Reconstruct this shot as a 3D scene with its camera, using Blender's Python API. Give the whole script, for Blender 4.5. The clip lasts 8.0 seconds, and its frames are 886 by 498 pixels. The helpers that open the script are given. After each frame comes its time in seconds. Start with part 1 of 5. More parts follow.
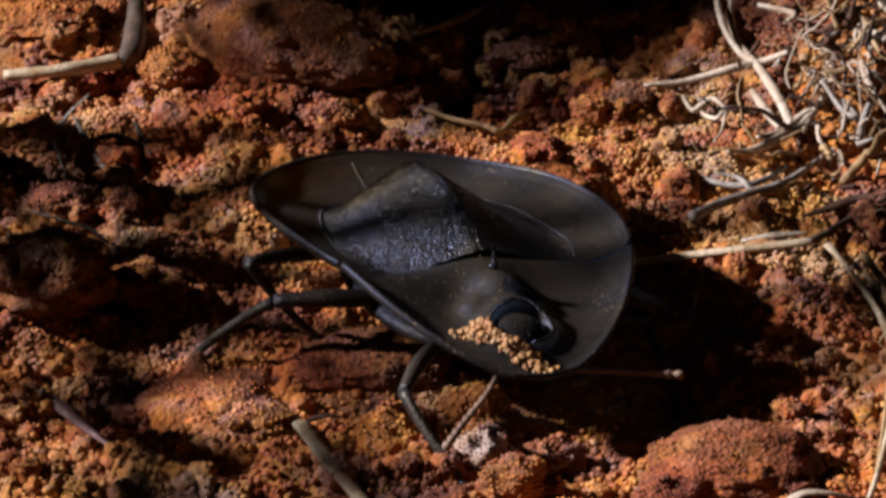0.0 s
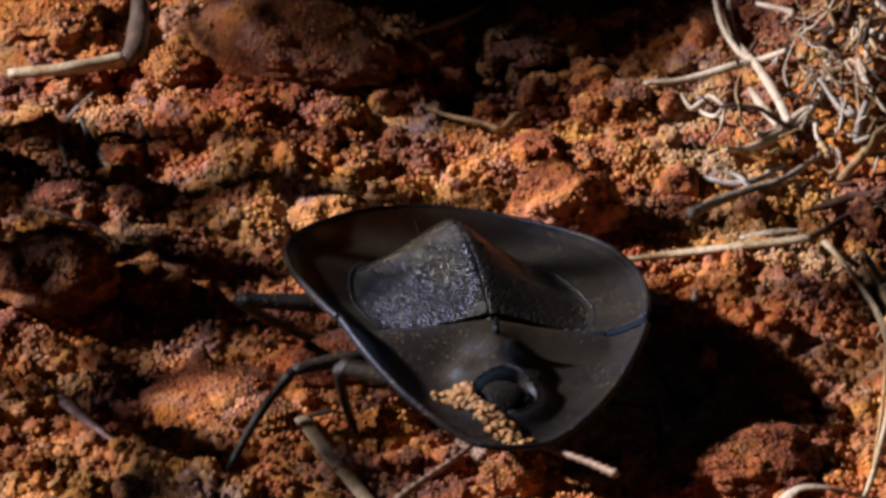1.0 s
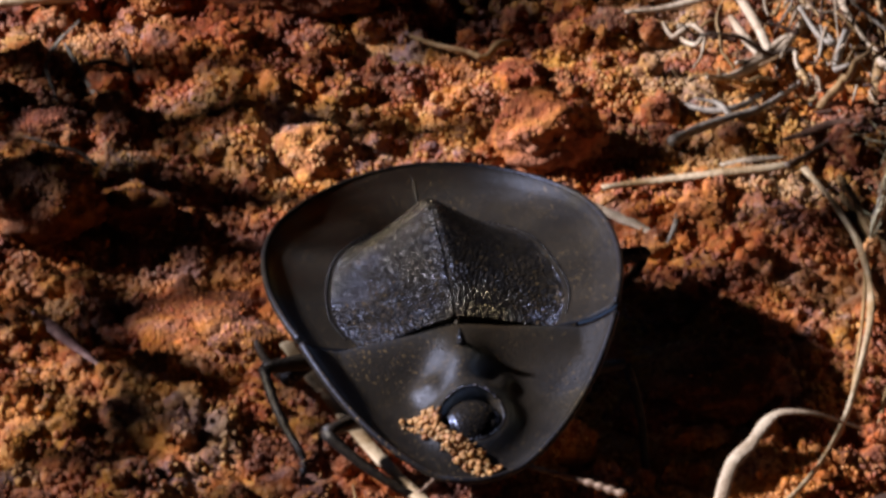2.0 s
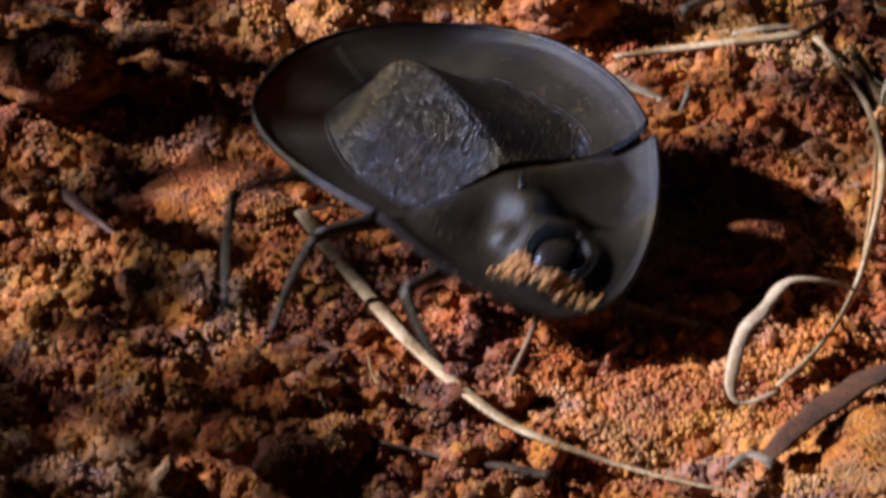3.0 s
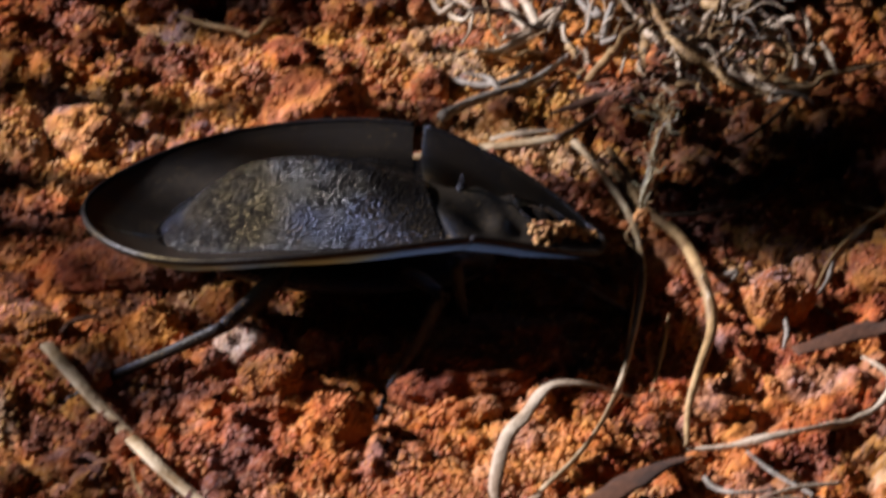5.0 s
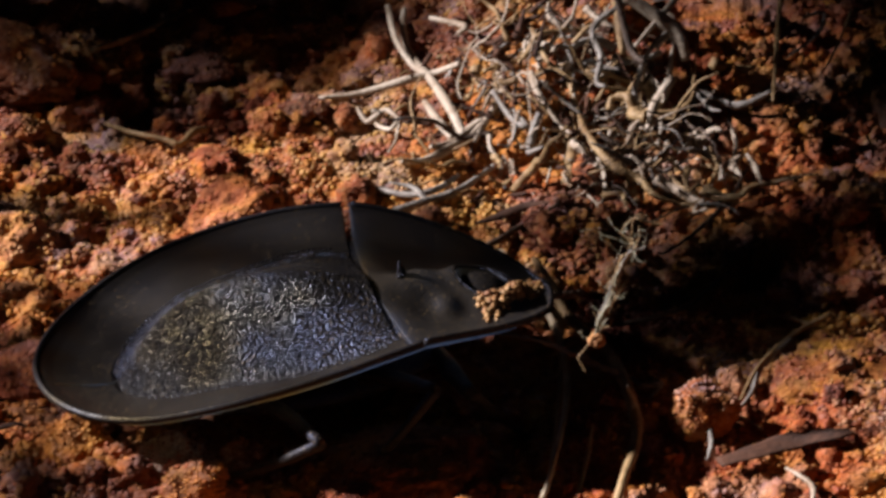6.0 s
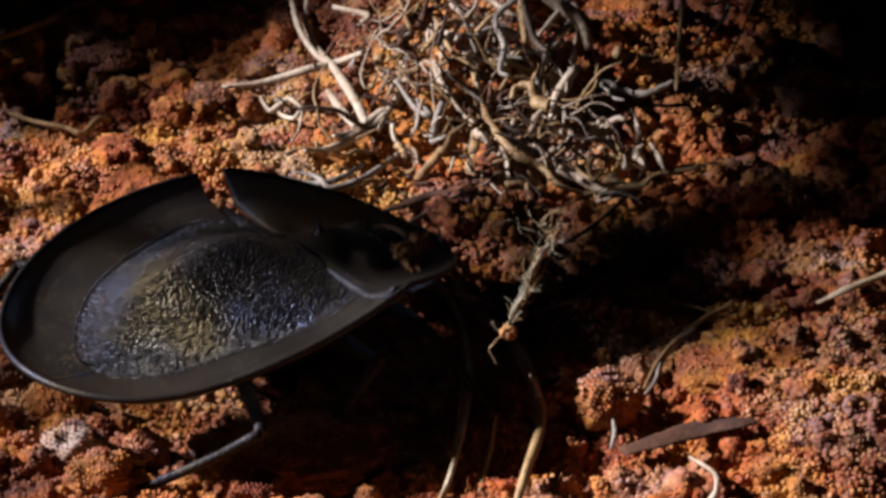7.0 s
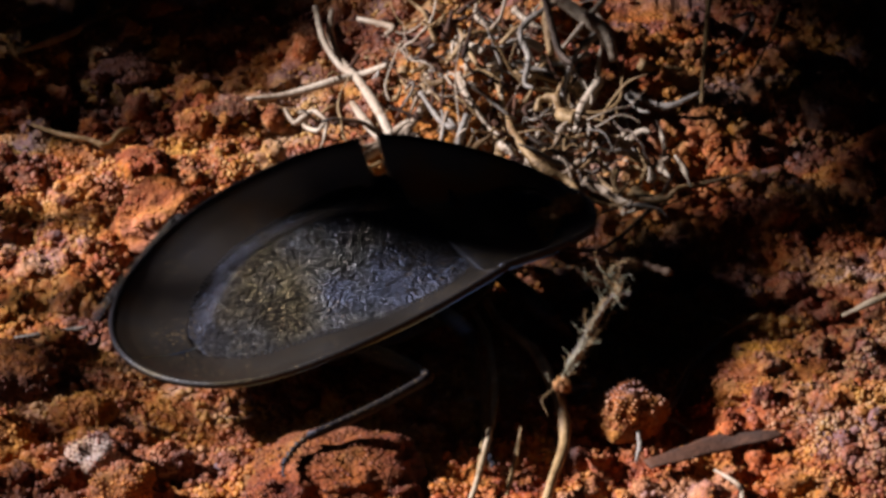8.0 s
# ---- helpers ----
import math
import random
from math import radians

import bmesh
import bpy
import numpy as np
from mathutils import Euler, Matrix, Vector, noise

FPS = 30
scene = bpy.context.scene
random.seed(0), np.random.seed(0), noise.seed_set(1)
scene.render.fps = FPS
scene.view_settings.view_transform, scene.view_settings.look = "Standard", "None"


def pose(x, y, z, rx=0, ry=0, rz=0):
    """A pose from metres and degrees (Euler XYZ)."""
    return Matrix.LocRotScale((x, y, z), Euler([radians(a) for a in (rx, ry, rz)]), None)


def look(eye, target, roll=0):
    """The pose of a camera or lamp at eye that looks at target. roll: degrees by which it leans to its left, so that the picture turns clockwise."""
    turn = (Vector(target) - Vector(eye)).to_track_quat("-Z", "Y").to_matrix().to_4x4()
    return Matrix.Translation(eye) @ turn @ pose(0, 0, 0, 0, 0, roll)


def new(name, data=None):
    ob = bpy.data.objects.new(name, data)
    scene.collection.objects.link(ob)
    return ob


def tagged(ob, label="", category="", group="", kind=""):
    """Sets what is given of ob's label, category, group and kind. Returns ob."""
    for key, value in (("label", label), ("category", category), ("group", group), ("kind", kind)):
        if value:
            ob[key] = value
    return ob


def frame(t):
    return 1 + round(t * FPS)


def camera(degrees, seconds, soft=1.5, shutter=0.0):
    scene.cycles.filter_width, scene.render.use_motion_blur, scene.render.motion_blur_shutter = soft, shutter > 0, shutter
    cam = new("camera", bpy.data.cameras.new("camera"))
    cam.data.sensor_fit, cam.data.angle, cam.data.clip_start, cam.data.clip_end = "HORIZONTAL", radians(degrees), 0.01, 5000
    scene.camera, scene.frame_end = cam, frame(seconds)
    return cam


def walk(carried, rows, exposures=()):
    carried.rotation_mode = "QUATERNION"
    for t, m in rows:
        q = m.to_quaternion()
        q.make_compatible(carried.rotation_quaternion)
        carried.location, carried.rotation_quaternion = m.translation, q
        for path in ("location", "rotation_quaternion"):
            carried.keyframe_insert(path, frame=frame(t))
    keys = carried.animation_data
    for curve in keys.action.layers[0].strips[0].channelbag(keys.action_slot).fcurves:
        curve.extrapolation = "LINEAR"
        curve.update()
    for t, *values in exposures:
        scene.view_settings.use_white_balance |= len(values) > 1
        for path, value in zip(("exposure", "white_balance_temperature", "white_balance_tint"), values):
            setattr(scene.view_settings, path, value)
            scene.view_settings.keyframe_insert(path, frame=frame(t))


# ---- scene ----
MM = 0.001

# ---- camera: a long lens on a tripod, panning after the beetle ----
cam = camera(7.0, 8.0, soft=3.2, shutter=0.7)
walk(cam, [
    (0, look((0.00000, -0.33137, 0.18368), (-0.00534, 0.02604, 0.00000), 0.042)),
    (0.2, look((0.00000, -0.33198, 0.18402), (-0.00525, 0.02679, 0.00000), 0.039)),
    (0.5, look((0.00000, -0.33315, 0.18467), (-0.00528, 0.02676, 0.00000), 0.021)),
    (0.8, look((0.00000, -0.33409, 0.18519), (-0.00535, 0.02676, 0.00000), 0.017)),
    (1, look((0.00000, -0.33449, 0.18541), (-0.00539, 0.02568, 0.00000), 0.016)),
    (1.2, look((0.00000, -0.33470, 0.18553), (-0.00519, 0.02427, 0.00000), 0.031)),
    (2.3, look((0.00000, -0.33890, 0.18786), (-0.00422, 0.01298, 0.00000), 0.108)),
    (2.5, look((0.00000, -0.33908, 0.18795), (-0.00447, 0.01004, 0.00000), 0.069)),
    (2.7, look((0.00000, -0.33941, 0.18814), (-0.00474, 0.00685, 0.00000), 0.015)),
    (3, look((0.00000, -0.34007, 0.18850), (-0.00488, 0.00175, 0.00000), -0.059)),
    (3.2, look((0.00000, -0.34045, 0.18872), (-0.00458, -0.00057, 0.00000), -0.080)),
    (3.3, look((0.00000, -0.34063, 0.18881), (-0.00441, -0.00129, 0.00000), -0.093)),
    (3.5, look((0.00000, -0.34089, 0.18896), (-0.00367, -0.00236, 0.00000), -0.101)),
    (3.7, look((0.00000, -0.34096, 0.18899), (-0.00254, -0.00227, 0.00000), -0.093)),
    (4, look((0.00000, -0.34095, 0.18899), (-0.00000, 0.00000, 0.00000), -0.007)),
    (4.2, look((0.00000, -0.34102, 0.18903), (0.00204, 0.00281, 0.00000), 0.066)),
    (4.5, look((0.00000, -0.34106, 0.18905), (0.00489, 0.00605, 0.00000), 0.091)),
    (4.7, look((0.00000, -0.34075, 0.18888), (0.00658, 0.00874, 0.00000), 0.071)),
    (5, look((0.00000, -0.34014, 0.18854), (0.00823, 0.01402, 0.00000), 0.040)),
    (5.2, look((0.00000, -0.33993, 0.18843), (0.00929, 0.01772, 0.00000), 0.073)),
    (6.3, look((0.00000, -0.34033, 0.18865), (0.01436, 0.02808, 0.00000), 0.911)),
    (6.5, look((0.00000, -0.34029, 0.18862), (0.01596, 0.02755, 0.00000), 0.998)),
    (6.7, look((0.00000, -0.34020, 0.18858), (0.01734, 0.02661, 0.00000), 1.051)),
    (7, look((0.00000, -0.34001, 0.18847), (0.01825, 0.02583, 0.00000), 1.041)),
    (7.5, look((0.00000, -0.33961, 0.18825), (0.01745, 0.02595, 0.00000), 0.981)),
    (7.7, look((0.00000, -0.33945, 0.18816), (0.01722, 0.02641, 0.00000), 0.972)),
    (8, look((0.00000, -0.33927, 0.18806), (0.01691, 0.02739, 0.00000), 0.952)),
])

# ---- light: one hard lamp from the side, a trace of night sky ----
world = bpy.data.worlds.new("night")
world.use_nodes = True
world.node_tree.nodes["Background"].inputs["Color"].default_value = (0.35, 0.5, 0.9, 1)
world.node_tree.nodes["Background"].inputs["Strength"].default_value = 0.003
scene.world = world
lamp = new("film_lamp", bpy.data.lights.new("film_lamp", "SPOT"))
lamp.data.energy = 54.0
lamp.data.color = (1.0, 0.925, 0.93)
lamp.data.shadow_soft_size = 0.016
lamp.data.spot_size, lamp.data.spot_blend = radians(13.5), 0.9
lamp.matrix_world = look((-0.515, 0.080, 0.322), (0.008, 0.010, 0.0))
scene.view_settings.exposure = 0.0


# ---- shape of the ground (millimetres) ----
def rnd3(ix, iy, iz, seed):
    v = np.sin(ix * 127.1 + iy * 311.7 + iz * 74.7 + seed * 19.19) * 43758.5453
    return v - np.floor(v)


def vnoise(x, y, z=0.0, seed=0):
    """Smooth value noise, 0 to 1."""
    x, y, z = np.broadcast_arrays(np.asarray(x, float), np.asarray(y, float), np.asarray(z, float))
    ix, iy, iz = np.floor(x), np.floor(y), np.floor(z)
    u, v, w = x - ix, y - iy, z - iz
    u, v, w = (q * q * q * (q * (q * 6 - 15) + 10) for q in (u, v, w))
    out = 0.0
    for a in (0, 1):
        for b in (0, 1):
            for c in (0, 1):
                out = out + rnd3(ix + a, iy + b, iz + c, seed) * (u if a else 1 - u) * (v if b else 1 - v) * (w if c else 1 - w)
    return out


def clods(x, y, size, seed):
    """Rounded lumps lying side by side, 0 in the gaps to 1."""
    x, y = x / size, y / size
    ix, iy = np.floor(x), np.floor(y)
    out = np.zeros_like(x)
    for a in (-1, 0, 1):
        for b in (-1, 0, 1):
            cx, cy = ix + a, iy + b
            px, py = cx + 0.15 + 0.7 * rnd3(cx, cy, 1, seed), cy + 0.15 + 0.7 * rnd3(cx, cy, 2, seed)
            big = 0.42 + 0.38 * rnd3(cx, cy, 3, seed)
            q = np.clip(1 - ((x - px) ** 2 + (y - py) ** 2) / big**2, 0, 1) ** 0.5 * big / 0.8
            out = np.maximum(out, q)
    return out


# broad swellings and hollows: x, y, radius in x, radius in y, height
MOUNDS = [
    (16.2, -25.6, 5.5, 7, 2.6),
    (39.2, 3.5, 4.5, 8, 2.2),
    (36.8, 10.8, 6, 4, 1.3),
    (-23.2, -22.7, 7, 7, -1.2),
    (-15.2, -19.8, 5, 5, 0.8),
    (-27.5, 17.4, 4, 6, 1.0),
    (-0.8, -14.8, 1.0, 1.4, -1.3),
    (-5.9, -22.8, 1.3, 1.5, -0.9),
    (-19.9, -12.5, 8, 5, 0.7),
    (31.1, -3.8, 6, 6, 0.6),
    (-12.8, 41.1, 6, 3, -0.8),
    (-1.8, 48.6, 7, 5, -0.7),
    (18.9, 48.9, 8, 8, 3.0),
    (27.3, 47.6, 6, 6, 2.0),
]


# patches of pale sand: x, y, radius in x, radius in y, amount
SANDY = [(6, -16, 7, 5, 2.0), (12, -9, 5, 4, 2.0), (15, 27, 6, 4.5, 2.0), (2, 33, 6, 4, 1.8), (-27, 39, 4.5, 4.5, 1.8), (-26, 12, 4.5, 3.5, 1.4)]


def ground_h(x, y):
    """Height of the soil over its mean level, in millimetres."""
    x, y = np.asarray(x, float), np.asarray(y, float)
    h = 1.5 * (vnoise(x / 9, y / 9, seed=1) - 0.5)
    h = h + 1.3 * (vnoise(x / 4.1, y / 4.1, seed=2) - 0.5)
    h = h + 0.75 * (np.abs(2 * vnoise(x / 2.6, y / 2.6, seed=3) - 1) - 0.4)
    h = h + 0.36 * (np.abs(2 * vnoise(x / 1.1, y / 1.1, seed=4) - 1) - 0.4)
    h = h + 0.2 * (np.abs(2 * vnoise(x / 0.5, y / 0.5, seed=5) - 1) - 0.4)
    wx, wy = x + 0.5 * vnoise(x / 1.3, y / 1.3, seed=6), y + 0.5 * vnoise(x / 1.3, y / 1.3, seed=7)
    lumps = np.clip(2.2 * vnoise(x / 10, y / 10, seed=8) - 0.4, 0, 1)
    h = h + 0.95 * lumps * (clods(wx, wy, 4.3, 9) - 0.45) + 0.3 * (clods(wx, wy, 1.9, 10) - 0.45)
    # the beetle's way is trodden flatter
    way = np.exp(-((x - 1) / 12) ** 2 - ((y - 9) / 8) ** 2)
    sandy = np.exp(-((x - 6) / 9) ** 2 - ((y + 16) / 7) ** 2)
    h = h * (1 - 0.5 * way - 0.55 * sandy) - 0.5 * way
    for mx, my, ra, rb, mh in MOUNDS:
        h = h + mh * np.exp(-((x - mx) / ra) ** 2 - ((y - my) / rb) ** 2)
    return h
# ---- end of the ground's shape ----


def gz(x, y):
    return float(ground_h(x, y))


# ---- materials ----
def material(name):
    m = bpy.data.materials.new(name)
    m.use_nodes = True
    return m, m.node_tree, m.node_tree.nodes["Principled BSDF"]


def node(nt, kind, **inputs):
    n = nt.nodes.new(kind)
    for key, value in inputs.items():
        n.inputs[key.replace("_", " ")].default_value = value
    return n


def ramp(nt, source, stops):
    r = nt.nodes.new("ShaderNodeValToRGB")
    while len(r.color_ramp.elements) < len(stops):
        r.color_ramp.elements.new(0.5)
    for e, (p, c) in zip(r.color_ramp.elements, stops):
        e.position, e.color = p, (*c, 1)
    nt.links.new(source, r.inputs[0])
    return r.outputs[0]


def mix(nt, fac, a, b, blend="MIX"):
    m = nt.nodes.new("ShaderNodeMix")
    m.data_type, m.blend_type = "RGBA", blend
    for slot, v in ((0, fac), (6, a), (7, b)):
        if isinstance(v, (int, float)):
            m.inputs[slot].default_value = v
        elif isinstance(v, tuple):
            m.inputs[slot].default_value = (*v, 1)
        else:
            nt.links.new(v, m.inputs[slot])
    return m.outputs[2]


def bump(nt, height, distance, strength, normal=None):
    b = nt.nodes.new("ShaderNodeBump")
    b.inputs["Distance"].default_value, b.inputs["Strength"].default_value = distance, strength
    nt.links.new(height, b.inputs["Height"])
    if normal is not None:
        nt.links.new(normal, b.inputs["Normal"])
    return b.outputs[0]


def coords(nt, vary=False):
    tc = nt.nodes.new("ShaderNodeTexCoord")
    if not vary:
        return tc.outputs["Object"]
    info = nt.nodes.new("ShaderNodeObjectInfo")
    add = nt.nodes.new("ShaderNodeVectorMath")
    nt.links.new(tc.outputs["Object"], add.inputs[0])
    nt.links.new(info.outputs["Random"], add.inputs[1])
    return add.outputs[0]


def noise_node(nt, co, scale, detail=4.0, rough=0.55):
    n = node(nt, "ShaderNodeTexNoise", Scale=scale, Detail=detail, Roughness=rough)
    nt.links.new(co, n.inputs["Vector"])
    return n.outputs["Fac"]


GRAIN = [(0.0, (0.20, 0.055, 0.02)), (0.25, (0.42, 0.13, 0.035)), (0.5, (0.55, 0.24, 0.08)), (0.72, (0.62, 0.33, 0.20)),
         (0.9, (0.66, 0.47, 0.34)), (1.0, (0.16, 0.12, 0.14))]


ALBEDO = (0.66, 0.67, 0.67)


def patchy(nt, c):
    """Patches of redder, of yellower and of greyer soil."""
    pos = nt.nodes.new("ShaderNodeNewGeometry")
    red = ramp(nt, noise_node(nt, pos.outputs["Position"], 55, 4, 0.6), [(0.44, (1.0, 1.0, 1.0)), (0.58, (1.04, 0.76, 0.62))])
    hue = ramp(nt, noise_node(nt, pos.outputs["Position"], 170, 3, 0.55),
               [(0.38, (0.84, 0.94, 1.22)), (0.46, (0.98, 1.02, 1.16)), (0.50, (1.04, 0.98, 0.86)), (0.55, (1.06, 1.0, 0.50)), (0.64, (1.02, 0.80, 0.62))])
    return mix(nt, 1.0, mix(nt, 1.0, c, red, "MULTIPLY"), hue, "MULTIPLY")


def soil(name, low, mid, high, grey=0.35, vary=False, grain=0.45, yellow=0.75, lying=True):
    m, nt, p = material(name)
    co = coords(nt, vary)
    c = ramp(nt, noise_node(nt, co, 120, 4, 0.62), [(0.38, low), (0.49, mid), (0.60, high)])
    ochre = ramp(nt, noise_node(nt, co, 190, 3, 0.55), [(0.50, (0, 0, 0)), (0.60, (1, 1, 1))])
    c = mix(nt, mix(nt, yellow, (0, 0, 0), ochre), c, (0.58, 0.29, 0.035))
    ash = ramp(nt, noise_node(nt, co, 230, 4, 0.6), [(0.51, (0, 0, 0)), (0.63, (1, 1, 1))])
    c = mix(nt, mix(nt, grey, (0, 0, 0), ash), c, (0.35, 0.22, 0.23))
    v = node(nt, "ShaderNodeTexVoronoi", Scale=3900.0)
    nt.links.new(co, v.inputs["Vector"])
    sep = nt.nodes.new("ShaderNodeSeparateColor")
    nt.links.new(v.outputs["Color"], sep.inputs[0])
    c = mix(nt, grain, c, mix(nt, 0.5, c, ramp(nt, sep.outputs[0], GRAIN)))
    dark = ramp(nt, noise_node(nt, co, 700, 3, 0.6), [(0.36, (0.40, 0.33, 0.30)), (0.55, (1, 1, 1))])
    c = mix(nt, 0.8, c, dark, "MULTIPLY")
    c = mix(nt, 1.0, c, ALBEDO, "MULTIPLY")
    nt.links.new(patchy(nt, c) if lying else c, p.inputs["Base Color"])
    p.inputs["Roughness"].default_value = 0.8
    p.inputs["Specular IOR Level"].default_value = 0.3
    b = bump(nt, noise_node(nt, co, 1500, 5, 0.7), 0.0004, 0.6)
    inv = nt.nodes.new("ShaderNodeMath")
    inv.operation = "SUBTRACT"
    inv.inputs[0].default_value = 1.0
    nt.links.new(v.outputs["Distance"], inv.inputs[1])
    b = bump(nt, inv.outputs[0], 0.00014, 0.75, b)
    nt.links.new(b, p.inputs["Normal"])
    return m


def straw(name, dark, light, fine=6000.0, rough=0.6):
    m, nt, p = material(name)
    co = coords(nt, True)
    c = ramp(nt, noise_node(nt, co, 450, 4, 0.6), [(0.35, dark), (0.62, light)])
    c = mix(nt, 0.5, c, ramp(nt, noise_node(nt, co, fine, 2, 0.5), [(0.3, (0.5, 0.45, 0.4)), (0.6, (1, 1, 1))]), "MULTIPLY")
    c = mix(nt, 1.0, c, ALBEDO, "MULTIPLY")
    nt.links.new(c, p.inputs["Base Color"])
    p.inputs["Roughness"].default_value = rough
    nt.links.new(bump(nt, noise_node(nt, co, 2500, 4, 0.6), 0.0002, 0.6), p.inputs["Normal"])
    return m


SOIL = soil("red_soil", (0.16, 0.018, 0.009), (0.50, 0.135, 0.020), (0.78, 0.48, 0.25), 0.9, False, 0.6)
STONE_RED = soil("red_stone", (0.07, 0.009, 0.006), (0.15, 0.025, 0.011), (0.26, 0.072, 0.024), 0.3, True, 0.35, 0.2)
STONE_GREY = soil("purple_stone", (0.17, 0.05, 0.02), (0.30, 0.10, 0.035), (0.33, 0.19, 0.16), 0.9, True, 0.45)
STONE_SALMON = soil("salmon_clod", (0.52, 0.19, 0.09), (0.64, 0.29, 0.15), (0.72, 0.40, 0.24), 0.2, True, 0.35, 0.15)
STONE_ORANGE = soil("orange_clod", (0.28, 0.06, 0.012), (0.48, 0.15, 0.022), (0.55, 0.25, 0.04), 0.3, True, 0.45)
STONE_PALE = soil("pale_clod", (0.36, 0.18, 0.10), (0.50, 0.33, 0.22), (0.60, 0.46, 0.34), 0.5, True, 0.5)
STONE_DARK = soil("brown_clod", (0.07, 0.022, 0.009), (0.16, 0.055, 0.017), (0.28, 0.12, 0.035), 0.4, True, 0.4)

WHITE = soil("white_pebble", (0.60, 0.50, 0.42), (0.74, 0.66, 0.58), (0.84, 0.80, 0.75), 0.2, True, 0.1, 0.0)

PALE_ROOT = straw("pale_root", (0.40, 0.28, 0.19), (0.74, 0.62, 0.50))
TAN_ROOT = straw("tan_root", (0.24, 0.13, 0.05), (0.58, 0.38, 0.18))
GREY_ROOT = straw("grey_root", (0.20, 0.17, 0.15), (0.45, 0.40, 0.36))
DARK_TWIG = straw("dark_twig", (0.04, 0.025, 0.018), (0.16, 0.10, 0.07))
SAGE = straw("sage_fibre", (0.30, 0.28, 0.18), (0.60, 0.57, 0.42))
STRAW = straw("pale_straw", (0.42, 0.27, 0.13), (0.72, 0.58, 0.42), 9000.0, 0.45)
PURPLE = straw("purple_stalk", (0.16, 0.07, 0.08), (0.42, 0.26, 0.26))
BROWN_LEAF = straw("brown_leaf", (0.040, 0.013, 0.006), (0.13, 0.045, 0.018), 6000.0, 0.85)


def grain_material(name, hues, place_share, lying=True):
    m, nt, p = material(name)
    g = nt.nodes.new("ShaderNodeNewGeometry")
    c = ramp(nt, g.outputs["Random Per Island"], hues)
    co = coords(nt)
    place = ramp(nt, noise_node(nt, co, 120, 4, 0.62), [(0.39, (0.17, 0.020, 0.010)), (0.46, (0.46, 0.10, 0.020)), (0.53, (0.66, 0.32, 0.035)), (0.59, (0.80, 0.46, 0.20)), (0.66, (0.44, 0.30, 0.29))])
    c = mix(nt, place_share, c, place)
    c = mix(nt, 0.5, c, ramp(nt, noise_node(nt, co, 3000, 3), [(0.3, (0.5, 0.42, 0.38)), (0.6, (1, 1, 1))]), "MULTIPLY")
    c = mix(nt, 1.0, c, ALBEDO, "MULTIPLY")
    nt.links.new(patchy(nt, c) if lying else c, p.inputs["Base Color"])
    p.inputs["Roughness"].default_value = 0.6
    nt.links.new(bump(nt, noise_node(nt, co, 5000, 3), 0.0001, 0.6), p.inputs["Normal"])
    return m


GRAINS = grain_material("sand_grains", [(0.0, (0.16, 0.045, 0.018)), (0.2, (0.36, 0.10, 0.03)), (0.45, (0.52, 0.20, 0.06)),
                        (0.65, (0.60, 0.30, 0.16)), (0.86, (0.60, 0.38, 0.25)), (0.97, (0.62, 0.48, 0.38)), (1.0, (0.10, 0.08, 0.09))], 0.80)
RED_GRAINS = grain_material("red_grit", [(0.0, (0.08, 0.014, 0.008)), (0.4, (0.19, 0.032, 0.012)), (0.75, (0.28, 0.062, 0.018)), (0.92, (0.40, 0.15, 0.04)), (1.0, (0.34, 0.20, 0.15))], 0.05)
PALE_GRAINS = grain_material("pale_sand", [(0.0, (0.30, 0.10, 0.04)), (0.15, (0.55, 0.24, 0.07)), (0.4, (0.70, 0.40, 0.15)),
                             (0.7, (0.74, 0.45, 0.20)), (0.94, (0.78, 0.58, 0.38)), (1.0, (0.16, 0.13, 0.13))], 0.5)

CARRIED = grain_material("carried_grains", [(0.0, (0.36, 0.13, 0.04)), (0.3, (0.48, 0.21, 0.05)), (0.7, (0.56, 0.29, 0.08)), (1.0, (0.60, 0.39, 0.20))], 0.1, False)


